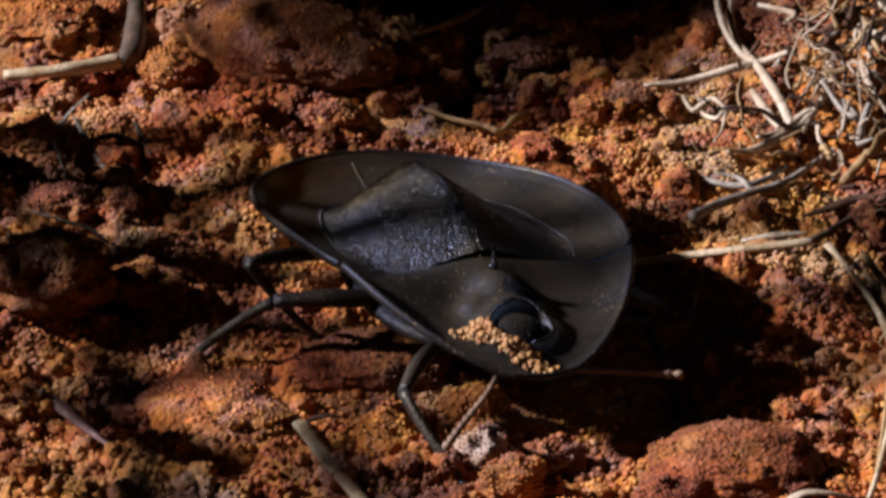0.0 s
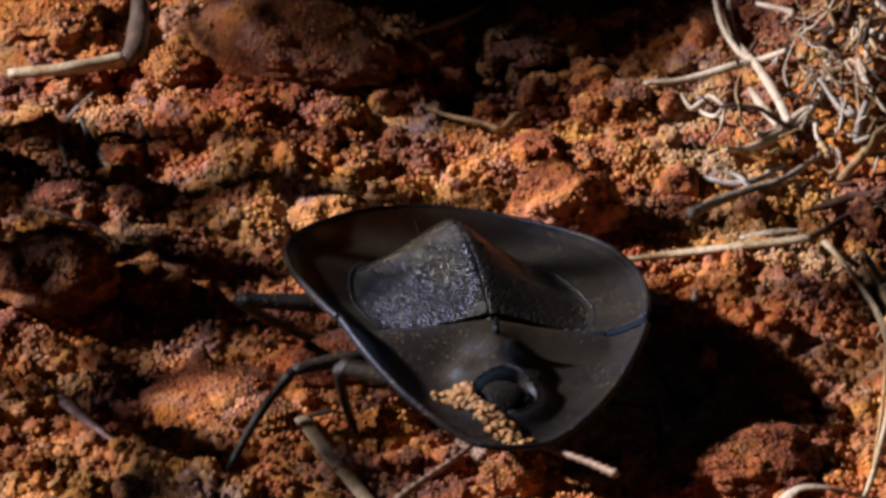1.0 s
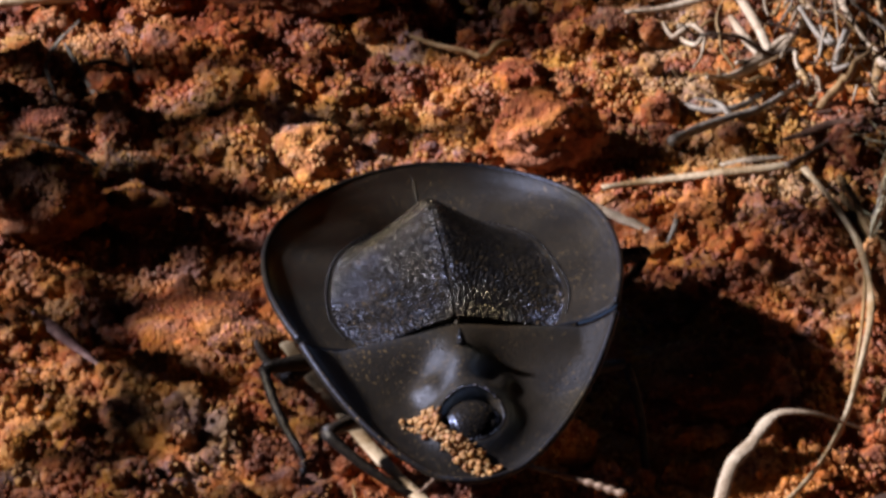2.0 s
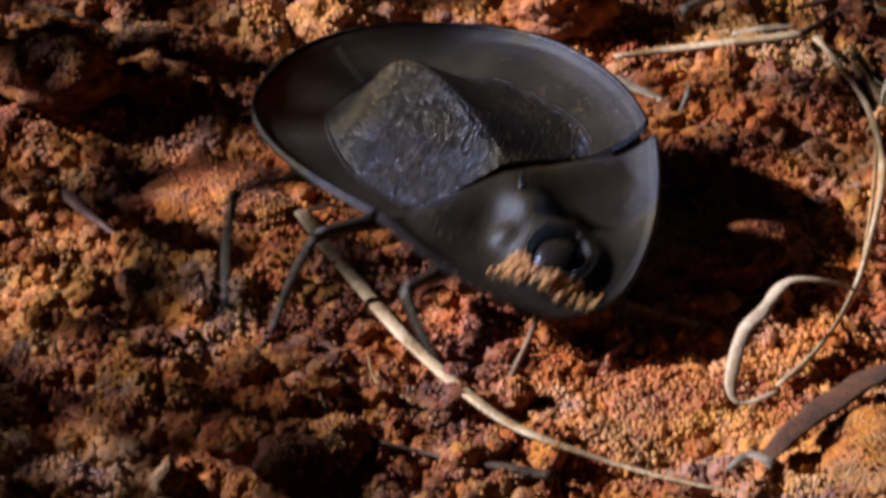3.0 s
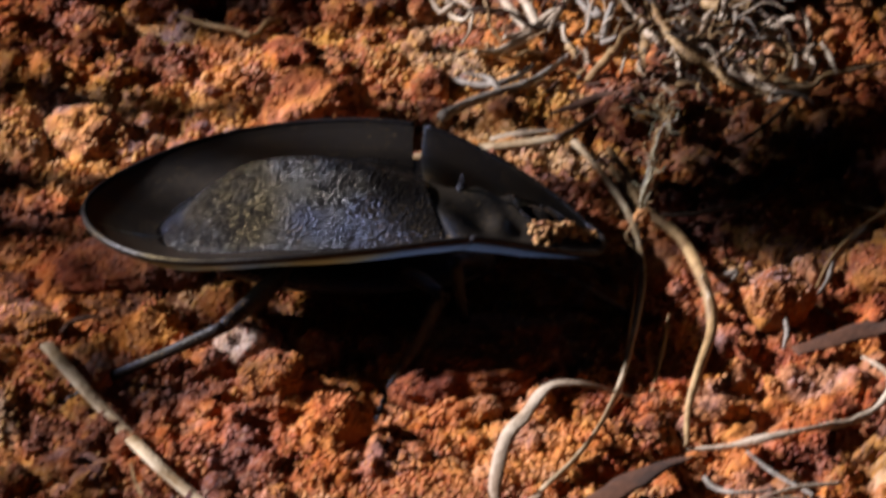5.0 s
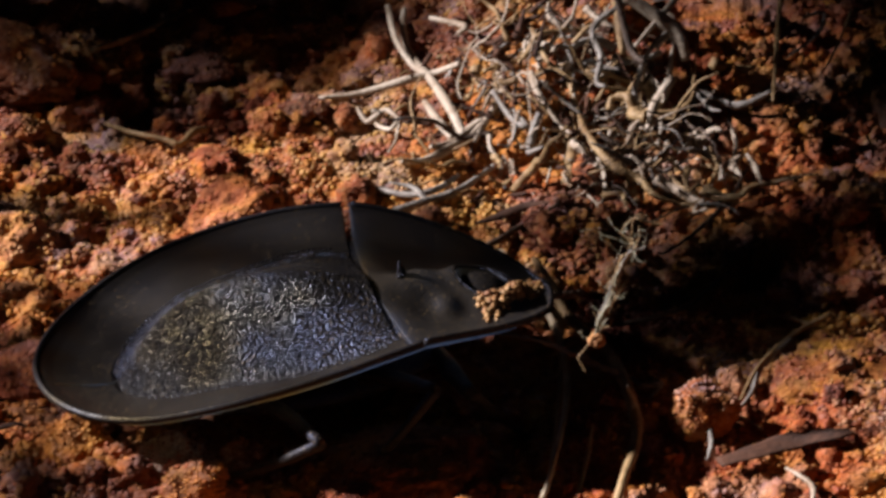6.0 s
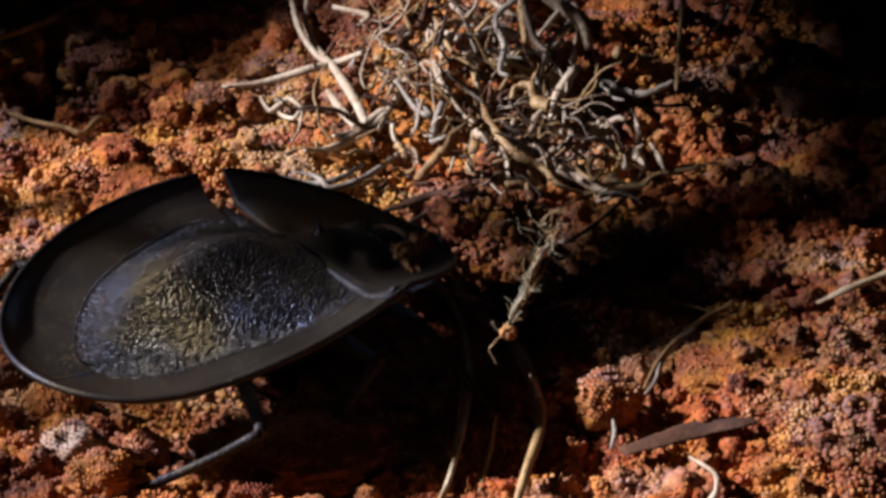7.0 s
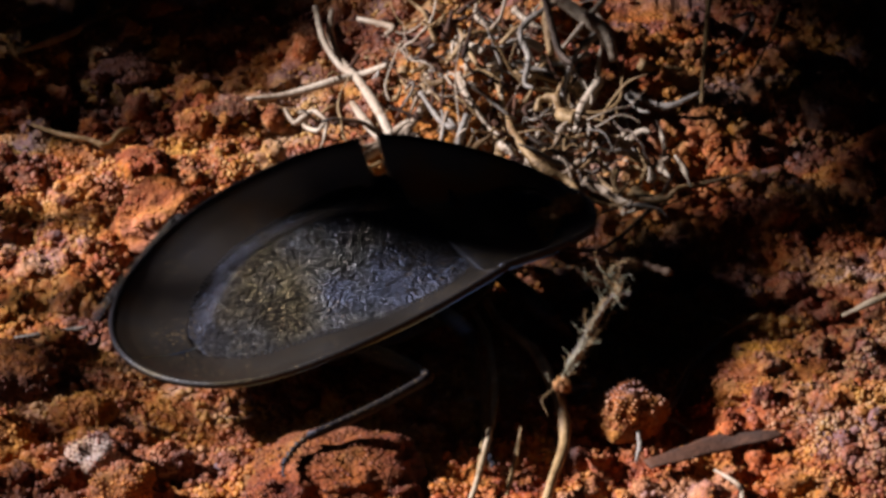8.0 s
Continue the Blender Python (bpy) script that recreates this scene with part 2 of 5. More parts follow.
def shell_material(name, dark, light, rough, grain, depth, gloss=0.6, dusty=0.5, warm=(0.95, 0.74, 0.32), cool=(0.40, 0.54, 1.0), thin=0.0):
    """Beetle shell: near black, with olive and blue sheen, fine granules and specks of dust."""
    m, nt, p = material(name)
    co = coords(nt)
    c = ramp(nt, noise_node(nt, co, 160, 5, 0.6), [(0.35, dark), (0.7, light)])
    dust = ramp(nt, noise_node(nt, co, 7000, 2, 0.5), [(0.63, (0, 0, 0)), (0.70, (1, 1, 1))])
    where = ramp(nt, noise_node(nt, co, 220, 3, 0.5), [(0.40, (0.05 * dusty,) * 3), (0.66, (1.6 * dusty,) * 3)])
    c = mix(nt, mix(nt, 1.0, where, dust, "MULTIPLY"), c, (0.42, 0.29, 0.13))
    film = ramp(nt, noise_node(nt, co, 300, 5, 0.65), [(0.48, (0, 0, 0)), (0.68, (0.3 * dusty,) * 3)])
    c = mix(nt, film, c, (0.055, 0.043, 0.026))
    nt.links.new(c, p.inputs["Base Color"])
    r = ramp(nt, noise_node(nt, co, 420, 4, 0.6), [(0.3, (rough - 0.06,) * 3), (0.7, (rough + 0.09,) * 3)])
    nt.links.new(r, p.inputs["Roughness"])
    p.inputs["Specular IOR Level"].default_value = gloss
    sheen = ramp(nt, noise_node(nt, co, 130, 3, 0.5), [(0.38, warm), (0.47, (0.76, 0.78, 0.82)), (0.54, cool)])
    nt.links.new(sheen, p.inputs["Specular Tint"])
    v = node(nt, "ShaderNodeTexVoronoi", Scale=grain)
    nt.links.new(co, v.inputs["Vector"])
    rise = nt.nodes.new("ShaderNodeMath")
    rise.operation = "SUBTRACT"
    rise.inputs[0].default_value = 1.0
    nt.links.new(v.outputs["Distance"], rise.inputs[1])
    b = bump(nt, rise.outputs[0], depth, 0.85)
    b = bump(nt, noise_node(nt, co, grain * 1.7, 2, 0.6), depth * 0.4, 0.3, b)
    b = bump(nt, noise_node(nt, co, 500, 4, 0.6), 0.0003, 0.03, b)
    nt.links.new(b, p.inputs["Normal"])
    if thin:
        # thin horn lets a little light through
        glow = nt.nodes.new("ShaderNodeBsdfTranslucent")
        hue = ramp(nt, noise_node(nt, co, 110, 3, 0.5), [(0.40, (0.80, 0.62, 0.36)), (0.50, (0.66, 0.66, 0.60)), (0.58, (0.50, 0.62, 0.84))])
        nt.links.new(hue, glow.inputs["Color"])
        both = node(nt, "ShaderNodeMixShader", Fac=thin)
        nt.links.new(p.outputs[0], both.inputs[1])
        nt.links.new(glow.outputs[0], both.inputs[2])
        nt.links.new(both.outputs[0], nt.nodes["Material Output"].inputs["Surface"])
    return m


SHELL = shell_material("black_shell", (0.006, 0.006, 0.008), (0.014, 0.012, 0.010), 0.25, 5600.0, 0.00022, 0.48, 0.35)
FLANGE = shell_material("dark_flange", (0.012, 0.011, 0.011), (0.026, 0.022, 0.018), 0.40, 11000.0, 0.000022, 0.24, 0.3, (1.0, 0.80, 0.52), (0.50, 0.62, 0.98), 0.26)
RIM = shell_material("rim_shell", (0.008, 0.007, 0.008), (0.018, 0.015, 0.014), 0.42, 9000.0, 0.00002, 0.35, 0.3)
LEG = shell_material("leg_shell", (0.008, 0.007, 0.008), (0.022, 0.016, 0.014), 0.50, 6000.0, 0.00004, 0.35, 0.5)
HEAD = shell_material("head_shell", (0.004, 0.004, 0.005), (0.010, 0.009, 0.009), 0.26, 5000.0, 0.00003, 0.5, 0.2)
ANTENNA = straw("antenna_bead", (0.16, 0.09, 0.06), (0.38, 0.25, 0.18))


# ---- mesh helpers ----
def mesh_object(name, verts, faces, mat, parent=None, label="", smooth=True):
    """One mesh object from arrays in millimetres."""
    me = bpy.data.meshes.new(name)
    me.from_pydata((np.asarray(verts, float) * MM).tolist(), [], faces if isinstance(faces, list) else faces.tolist())
    me.materials.append(mat)
    if smooth:
        me.polygons.foreach_set("use_smooth", np.ones(len(me.polygons), bool))
    me.update()
    ob = new(name, me)
    if parent is not None:
        ob.parent = parent
    return tagged(ob, label)


def part(name, bm, mat, parent, label=""):
    me = bpy.data.meshes.new(name)
    bm.to_mesh(me)
    bm.free()
    me.materials.append(mat)
    me.polygons.foreach_set("use_smooth", np.ones(len(me.polygons), bool))
    ob = new(name, me)
    ob.parent = parent
    return tagged(ob, label)


def grid_faces(n, m, closed=False):
    """Quads of an n x m grid of points; closed: the second way round joins up."""
    i, j = np.meshgrid(np.arange(n - 1), np.arange(m if closed else m - 1), indexing="ij")
    k = (j + 1) % m
    return np.stack([i * m + j, i * m + k, (i + 1) * m + k, (i + 1) * m + j], -1).reshape(-1, 4)


def smooth_line(points, per=6):
    """Catmull-Rom line through points."""
    p = np.asarray(points, float)
    p = np.vstack([2 * p[0] - p[1], p, 2 * p[-1] - p[-2]])
    out = []
    for a, b, c, d in zip(p, p[1:], p[2:], p[3:]):
        for u in np.arange(per) / per:
            out.append(0.5 * (2 * b + (c - a) * u + (2 * a - 5 * b + 4 * c - d) * u**2 + (3 * b - a - 3 * c + d) * u**3))
    return np.array(out + [p[-2]])


def sweep(line, width, thick, sides=8, twist=0.0, wobble=0.0, seed=0):
    """A tapered tube or blade along a line: width and thick are radii along it."""
    n = len(line)
    tan = np.gradient(line, axis=0)
    tan /= np.linalg.norm(tan, axis=1, keepdims=True) + 1e-9
    side = np.cross(tan, (0, 0, 1.0))
    bad = np.linalg.norm(side, axis=1) < 0.15
    side[bad] = np.cross(tan[bad], (1.0, 0, 0))
    side /= np.linalg.norm(side, axis=1, keepdims=True)
    up = np.cross(side, tan)
    a = np.linspace(0, 2 * np.pi, sides, endpoint=False)
    s = np.arange(n) / max(n - 1, 1)
    ang = twist * s
    sd = side * np.cos(ang)[:, None] + up * np.sin(ang)[:, None]
    ud = up * np.cos(ang)[:, None] - side * np.sin(ang)[:, None]
    w = np.broadcast_to(width, n) * (1 + wobble * (2 * vnoise(s * n / 3.0, seed * 1.7, seed=seed) - 1))
    h = np.broadcast_to(thick, n) * (1 + wobble * (2 * vnoise(s * n / 3.0, seed * 2.3, seed=seed + 5) - 1))
    v = line[:, None] + sd[:, None] * (w[:, None] * np.cos(a))[..., None] + ud[:, None] * (h[:, None] * np.sin(a))[..., None]
    v = np.vstack([v.reshape(-1, 3), line[:1], line[-1:]])
    f = grid_faces(n, sides, True).tolist()
    f += [[(j + 1) % sides, j, n * sides] for j in range(sides)]
    f += [[(n - 1) * sides + j, (n - 1) * sides + (j + 1) % sides, n * sides + 1] for j in range(sides)]
    return v, f


def laid(points, lift=0.3):
    """Points over the ground: (x, y) or (x, y, lift)."""
    out = []
    for q in points:
        out.append((q[0], q[1], gz(q[0], q[1]) + 0.3 + (q[2] if len(q) > 2 else lift)))
    return out


def taper(n, start, middle, end):
    return np.interp(np.linspace(0, 1, n), (0, 0.5, 1), (start, middle, end))


def centred(v):
    base = np.array([v[:, 0].mean(), v[:, 1].mean(), v[:, 2].min()])
    return v - base, base


def strand(name, points, radii, mat, label, category, flat=1.0, lift=0.3, wobble=0.12, twist=0.0, group="", seed=0):
    """A root, stalk or blade lying on the soil."""
    line = smooth_line(laid(points, lift), 7)
    r = taper(len(line), *radii)
    v, f = sweep(line, r, r * flat, 8, twist, wobble, seed)
    v, base = centred(v)
    ob = mesh_object(name, v, f, mat)
    ob.location = base * MM
    return tagged(ob, label, category, group)


# ---- the ground ----
def build_ground():
    near = np.arange(-46, 46.01, 0.19)
    far = 46 + 0.19 * (1.22 ** np.arange(1, 48) - 1) / 0.22
    gx = np.concatenate([-far[::-1], near, far])
    x, y = np.meshgrid(gx + 6, gx + 6, indexing="ij")
    z = ground_h(x, y)
    v = np.stack([x, y, z], -1).reshape(-1, 3)
    ob = mesh_object("ground", v, grid_faces(len(gx), len(gx)), SOIL)
    tagged(ob, "crumbly red-orange desert soil with lumps and hollows", "soil", kind="structure")


build_ground()


def ico(levels):
    bm = bmesh.new()
    bmesh.ops.create_icosphere(bm, subdivisions=levels, radius=1.0)
    v = np.array([q.co[:] for q in bm.verts])
    f = np.array([[q.index for q in g.verts] for g in bm.faces])
    bm.free()
    return v, f


ICO = {k: ico(k) for k in (1, 2, 3, 4, 5)}


def build_crumbs():
    """Rounded crumbs of stuck-together soil, half sunk, in loose clusters."""
    rng = np.random.default_rng(14)
    n = 7200
    x, y = rng.uniform(-32, 46, n), rng.uniform(-28, 60, n)
    patch = vnoise(x / 5, y / 5, seed=24) + 0.35 * rng.random(n)
    sandy = np.exp(-((x - 6) / 8) ** 2 - ((y + 16) / 6) ** 2)
    keep = patch - 0.5 * sandy > 0.55
    x, y = x[keep], y[keep]
    r = 0.24 + 0.75 * rng.random(len(x)) ** 3.2
    for coarse, level in ((False, 2), (True, 3)):
        v0, f0 = ICO[level]
        vs, fs, base = [], [], 0
        for k in np.nonzero((r > 0.42) == coarse)[0]:
            q = v0 * 1.5 + k * 3.1
            lump = 1 + 0.95 * (vnoise(*q.T, seed=k % 97) - 0.5) + 0.5 * (vnoise(*(q.T * 2.6), seed=k % 89) - 0.5)
            g = v0 * lump[:, None] * rng.uniform(0.7, 1.35, 3) * np.array([1, 1, 0.8]) * r[k] + np.array([x[k], y[k], gz(x[k], y[k]) + 0.1 * r[k]])
            if coarse:
                TOPS.append(g[v0[:, 2] > 0.15][::4])
            vs.append(g)
            fs.append(f0 + base)
            base += len(v0)
        ob = mesh_object("soil_crumbs", np.vstack(vs), np.vstack(fs), SOIL)
        tagged(ob, "rounded crumbs of red, ochre and pinkish soil" if coarse else "small rounded crumbs of red and ochre soil", "soil", kind="stuff")


def build_grains():
    """Loose sand and grit, packed over the soil, the crumbs and the stones."""
    rng = np.random.default_rng(4)
    n = 66000
    x, y = rng.uniform(-31, 45, n), rng.uniform(-26, 58, n)
    patch = vnoise(x / 6, y / 6, seed=21)
    keep = patch + 0.25 * rng.random(n) > 0.36
    x, y = x[keep], y[keep]
    n = len(x)
    r = 0.06 + 0.15 * rng.random(n) ** 1.8
    big = rng.random(n) < 0.02
    r[big] *= 1.6
    z = ground_h(x, y) + 0.2 * r
    tops = np.vstack([q[rng.random(len(q)) < min(1.0, 260.0 / len(q))] for q in TOPS])
    red = np.vstack([q[rng.random(len(q)) < min(1.0, 420.0 / len(q))] for q in RED_TOPS])
    rt = 0.05 + 0.11 * rng.random(len(tops)) ** 1.5
    x, y, z, r = np.r_[x, tops[:, 0]], np.r_[y, tops[:, 1]], np.r_[z, tops[:, 2]], np.r_[r, rt]
    rr = 0.04 + 0.08 * rng.random(len(red)) ** 1.5
    for name, label, mat, k, level in (("sand_grains", "loose orange, pink and grey sand grains on the soil", GRAINS, r <= 0.17, 1),
                                       ("grit", "coarse orange and grey grit on the soil", GRAINS, r > 0.17, 2),
                                       ("red_grit", "dark red grit on the stones", RED_GRAINS, None, 1)):
        at, size = (red, rr) if k is None else (np.stack([x[k], y[k], z[k]], -1), r[k])
        v0, f0 = ICO[level]
        m = len(at)
        sc = rng.uniform(0.6, 1.4, (m, 1, 3)) * size[:, None, None]
        jit = 1 + 0.45 * (rng.random((m, len(v0), 1)) - 0.5)
        v = v0[None] * jit * sc + at[:, None]
        f = f0[None] + (np.arange(m) * len(v0))[:, None, None]
        tagged(mesh_object(name, v.reshape(-1, 3), f.reshape(-1, 3), mat), label, "sand", kind="stuff")
    # packed pale sand on the swells and on the open patch
    x, y, v0, f0 = np.zeros(0), np.zeros(0), *ICO[1]
    for mx, my, ra, rb, mh in [q for q in MOUNDS if q[1] < 25] + SANDY:
        if mh > 1.1:
            k = int(50 * mh * ra * rb)
            x, y = np.r_[x, rng.normal(mx, ra * 0.65, k)], np.r_[y, rng.normal(my, rb * 0.65, k)]
    m = len(x)
    r = 0.09 + 0.10 * rng.random(m)
    v = v0[None] * (1 + 0.28 * (rng.random((m, len(v0), 1)) - 0.5)) * rng.uniform(0.75, 1.2, (m, 1, 3)) * r[:, None, None] + np.stack([x, y, ground_h(x, y) + 0.3 * r], -1)[:, None]
    f = f0[None] + (np.arange(m) * len(v0))[:, None, None]
    tagged(mesh_object("packed_sand", v.reshape(-1, 3), f.reshape(-1, 3), PALE_GRAINS), "packed pale orange sand grains on low swells of soil", "sand", kind="stuff")


TOPS, RED_TOPS = [], []


def stone(name, x, y, rx, ry, rz, mat, label, category="stone", sink=0.12, rough=0.22, seed=0, turn=0.0, levels=4):
    """A worn lump of rock or soil, part sunk into the ground."""
    v0, f = ICO[levels]
    q = v0 * 1.6 + seed * 7.3
    d = 1 + rough * 2 * (vnoise(*q.T, seed=seed) - 0.5) + rough * 1.1 * (vnoise(*(q.T * 2.3), seed=seed + 1) - 0.5)
    size = max(rx, ry)
    g = v0 * size
    d = d + (0.55 / size) * (vnoise(*(g.T / 0.9), seed=seed + 2) - 0.5) + (0.38 / size) * (vnoise(*(g.T / 0.42), seed=seed + 3) - 0.5)
    v = v0 * d[:, None] * np.array([rx, ry, rz])
    v[:, 2] = np.where(v[:, 2] < 0, v[:, 2] * 0.7, v[:, 2])
    ob = mesh_object(name, v, f, mat)
    base = gz(x, y) + rz * (1 - sink * 2) * 0.5
    ob.matrix_world = pose(x * MM, y * MM, base * MM, 0, 0, turn)
    c, sn = math.cos(radians(turn)), math.sin(radians(turn))
    top = v[v[:, 2] > 0.1 * rz]
    (RED_TOPS if mat in (STONE_RED, STONE_DARK) else TOPS).append(np.stack([x + top[:, 0] * c - top[:, 1] * sn, y + top[:, 0] * sn + top[:, 1] * c, base + top[:, 2]], -1))
    return tagged(ob, label, category, category + "s on the soil")


# ---- stones and clods ----
stone("boulder", -14.67, 49.12, 6.69, 3.68, 2.81, STONE_GREY,
      "large rounded purplish-brown stone with a pitted top", "stone", seed=1, turn=-25, levels=5, rough=0.14, sink=0.3)
stone("clod", -21.14, 47.16, 1.82, 1.46, 1.24, STONE_ORANGE,
      "rough orange soil clod beside the large stone", "clod", seed=2, turn=12, levels=4)
stone("stone", -29.07, 54.16, 3.04, 2.43, 0.97, STONE_ORANGE,
      "broad orange-brown stone in half light", "stone", seed=3, turn=-1, levels=5)
stone("stone", -24.87, 56.75, 1.37, 1.09, 0.85, STONE_SALMON,
      "small reddish stone beside a bent twig", "stone", seed=4, turn=-14, levels=4)
stone("stone", -17.40, 8.32, 4.56, 3.65, 1.55, STONE_GREY,
      "flat weathered purplish stone with an orange front", "stone", seed=5, turn=23, levels=5, rough=0.16)
stone("slab", -9.14, 11.71, 4.10, 3.28, 1.34, STONE_RED,
      "flat deep red stone half sunk in the soil", "stone", seed=6, turn=10, levels=5, rough=0.14)
stone("clod", -7.59, 3.29, 2.05, 1.64, 1.97, STONE_ORANGE,
      "rounded ochre soil clod in light", "clod", seed=7, turn=-3, levels=4)
stone("clod", -2.60, 1.10, 1.70, 1.40, 1.50, STONE_PALE,
      "pale pinkish granular soil clod", "clod", seed=8, turn=-16, levels=4)
stone("stone", 10.25, -0.45, 4.80, 3.70, 1.75, STONE_RED,
      "rounded dark red stone with a rough skin", "stone", seed=9, turn=21, levels=5, rough=0.14)
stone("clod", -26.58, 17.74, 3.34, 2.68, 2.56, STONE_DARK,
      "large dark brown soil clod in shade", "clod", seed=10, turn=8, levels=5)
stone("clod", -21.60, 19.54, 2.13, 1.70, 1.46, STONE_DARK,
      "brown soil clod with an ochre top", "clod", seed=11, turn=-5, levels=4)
stone("pebble", -21.65, 24.86, 1.37, 1.09, 0.67, STONE_PALE,
      "small pale angular pebble", "pebble", seed=12, turn=-18, levels=4)
stone("clod", -26.64, 30.61, 2.28, 1.82, 1.08, STONE_RED,
      "dark red crumbly soil clod", "clod", seed=13, turn=19, levels=4)
stone("clod", -22.95, 30.09, 1.22, 0.97, 1.13, STONE_RED,
      "small dark red soil clod", "clod", seed=14, turn=6, levels=4)
stone("clod", 1.42, 28.31, 3.12, 2.49, 2.51, STONE_SALMON,
      "salmon-pink granular soil clod in full light", "clod", seed=15, turn=-7, levels=5, rough=0.16)
stone("clod", -11.76, 27.88, 2.66, 2.13, 2.03, STONE_SALMON,
      "rounded salmon-pink granular soil clod", "clod", seed=16, turn=-20, levels=5, rough=0.14)
stone("stone", -8.64, 45.24, 1.29, 1.03, 1.17, STONE_GREY,
      "blocky reddish stone below the boulder", "stone", seed=17, turn=17, levels=4)
stone("stone", -11.50, 41.96, 1.22, 0.97, 0.68, STONE_GREY,
      "grey-brown stone below the boulder", "stone", seed=18, turn=4, levels=4)
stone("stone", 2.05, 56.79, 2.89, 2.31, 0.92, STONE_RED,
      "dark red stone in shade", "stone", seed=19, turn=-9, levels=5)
stone("pebble", 5.14, 44.27, 1.44, 1.16, 0.87, STONE_DARK,
      "smooth brown pebble beside pale roots", "pebble", seed=20, turn=-22, levels=4)
stone("clod", -1.00, 0.90, 1.35, 1.15, 1.35, STONE_SALMON,
      "pink rounded soil clod resting on another", "clod", seed=23, turn=-11, levels=4, rough=0.14)
stone("clod", -1.14, -2.40, 1.50, 1.35, 1.75, STONE_PALE,
      "pale crumbly soil clod with a cleft above", "clod", seed=24, turn=-24, levels=4, rough=0.25)
stone("clod", 19.51, -23.22, 6.38, 5.11, 2.04, STONE_ORANGE,
      "broad orange-red mound of packed soil", "clod", seed=25, turn=13, levels=5, rough=0.16, sink=0.5)
stone("clod", 1.36, 1.76, 1.06, 0.85, 1.12, STONE_SALMON,
      "small pink soil crumb", "clod", seed=27, turn=-13, levels=4)
stone("clod", 26.10, 4.32, 1.82, 1.46, 1.73, STONE_ORANGE,
      "orange crumbly soil clod", "clod", seed=28, turn=24, levels=4)
stone("clod", 34.16, 9.25, 3.95, 3.16, 1.26, STONE_ORANGE,
      "long orange ridge of packed soil", "clod", seed=29, turn=11, levels=5, rough=0.2, sink=0.5)
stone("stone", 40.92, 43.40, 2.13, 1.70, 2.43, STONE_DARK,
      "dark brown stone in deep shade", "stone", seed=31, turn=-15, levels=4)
stone("pebble", 20.96, 17.26, 1.06, 0.85, 0.65, WHITE,
      "small smooth white pebble on soil", "pebble", seed=32, turn=22, levels=4, sink=-0.45, rough=0.1)
stone("pebble", -13.76, -8.95, 0.49, 0.39, 0.36, STONE_PALE,
      "tiny white pebble on red soil", "pebble", seed=33, turn=9, levels=4)
stone("pebble", -10.66, 0.83, 0.52, 0.41, 0.66, STONE_PALE,
      "tiny white angular pebble", "pebble", seed=34, turn=-4, levels=4)
stone("clod", -1.18, -15.04, 1.29, 1.03, 1.36, STONE_SALMON,
      "small salmon soil crumb casting a shadow", "clod", seed=35, turn=-17, levels=4)
stone("clod", -9.98, -20.56, 1.82, 1.46, 1.34, STONE_ORANGE,
      "low orange soil clod", "clod", seed=36, turn=20, levels=4)
stone("clod", -12.19, -23.75, 1.98, 1.58, 1.40, STONE_RED,
      "low dark red soil clod", "clod", seed=37, turn=7, levels=4)
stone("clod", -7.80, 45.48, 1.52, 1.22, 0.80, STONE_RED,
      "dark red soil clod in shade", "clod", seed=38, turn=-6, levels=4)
stone("clod", 2.85, 42.85, 1.22, 0.97, 1.09, STONE_ORANGE,
      "crumbly orange soil clod near roots", "clod", seed=39, turn=-19, levels=4)
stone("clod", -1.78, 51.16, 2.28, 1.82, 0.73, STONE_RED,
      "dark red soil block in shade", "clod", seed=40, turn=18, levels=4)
stone("pebble", -4.95, 34.56, 0.40, 0.32, 0.56, STONE_GREY,
      "tiny grey gravel pebble on sand", "pebble", seed=41, turn=5, levels=4)
stone("pebble", -4.13, 33.27, 0.46, 0.36, 0.40, STONE_PALE,
      "tiny pale gravel pebble on sand", "pebble", seed=42, turn=-8, levels=4)
stone("pebble", -3.33, 33.82, 0.36, 0.29, 0.57, STONE_PALE,
      "tiny whitish gravel pebble on sand", "pebble", seed=43, turn=-21, levels=4)
stone("pebble", -3.74, 35.75, 0.33, 0.27, 0.35, STONE_GREY,
      "tiny grey gravel pebble on sand", "pebble", seed=44, turn=16, levels=4)
stone("pebble", -2.69, 33.27, 0.43, 0.34, 0.33, STONE_SALMON,
      "tiny pinkish gravel pebble on sand", "pebble", seed=45, turn=3, levels=4)
stone("pebble", -4.54, 32.80, 0.40, 0.32, 0.34, STONE_DARK,
      "tiny brown gravel pebble on sand", "pebble", seed=46, turn=-10, levels=4)
stone("pebble", -10.47, 1.74, 0.73, 0.58, 0.54, STONE_PALE,
      "small white angular pebble beside clods", "pebble", seed=47, turn=-23, levels=4)
stone("clod", 2.06, -7.70, 1.75, 1.50, 1.75, STONE_ORANGE,
      "rounded orange-red soil clod in light", "clod", seed=48, turn=14, levels=4, rough=0.16)
stone("clod", -14.63, 3.97, 1.98, 1.58, 1.15, STONE_GREY,
      "greyish pitted soil clod in half shade", "clod", seed=50, turn=-12, levels=4, rough=0.16)

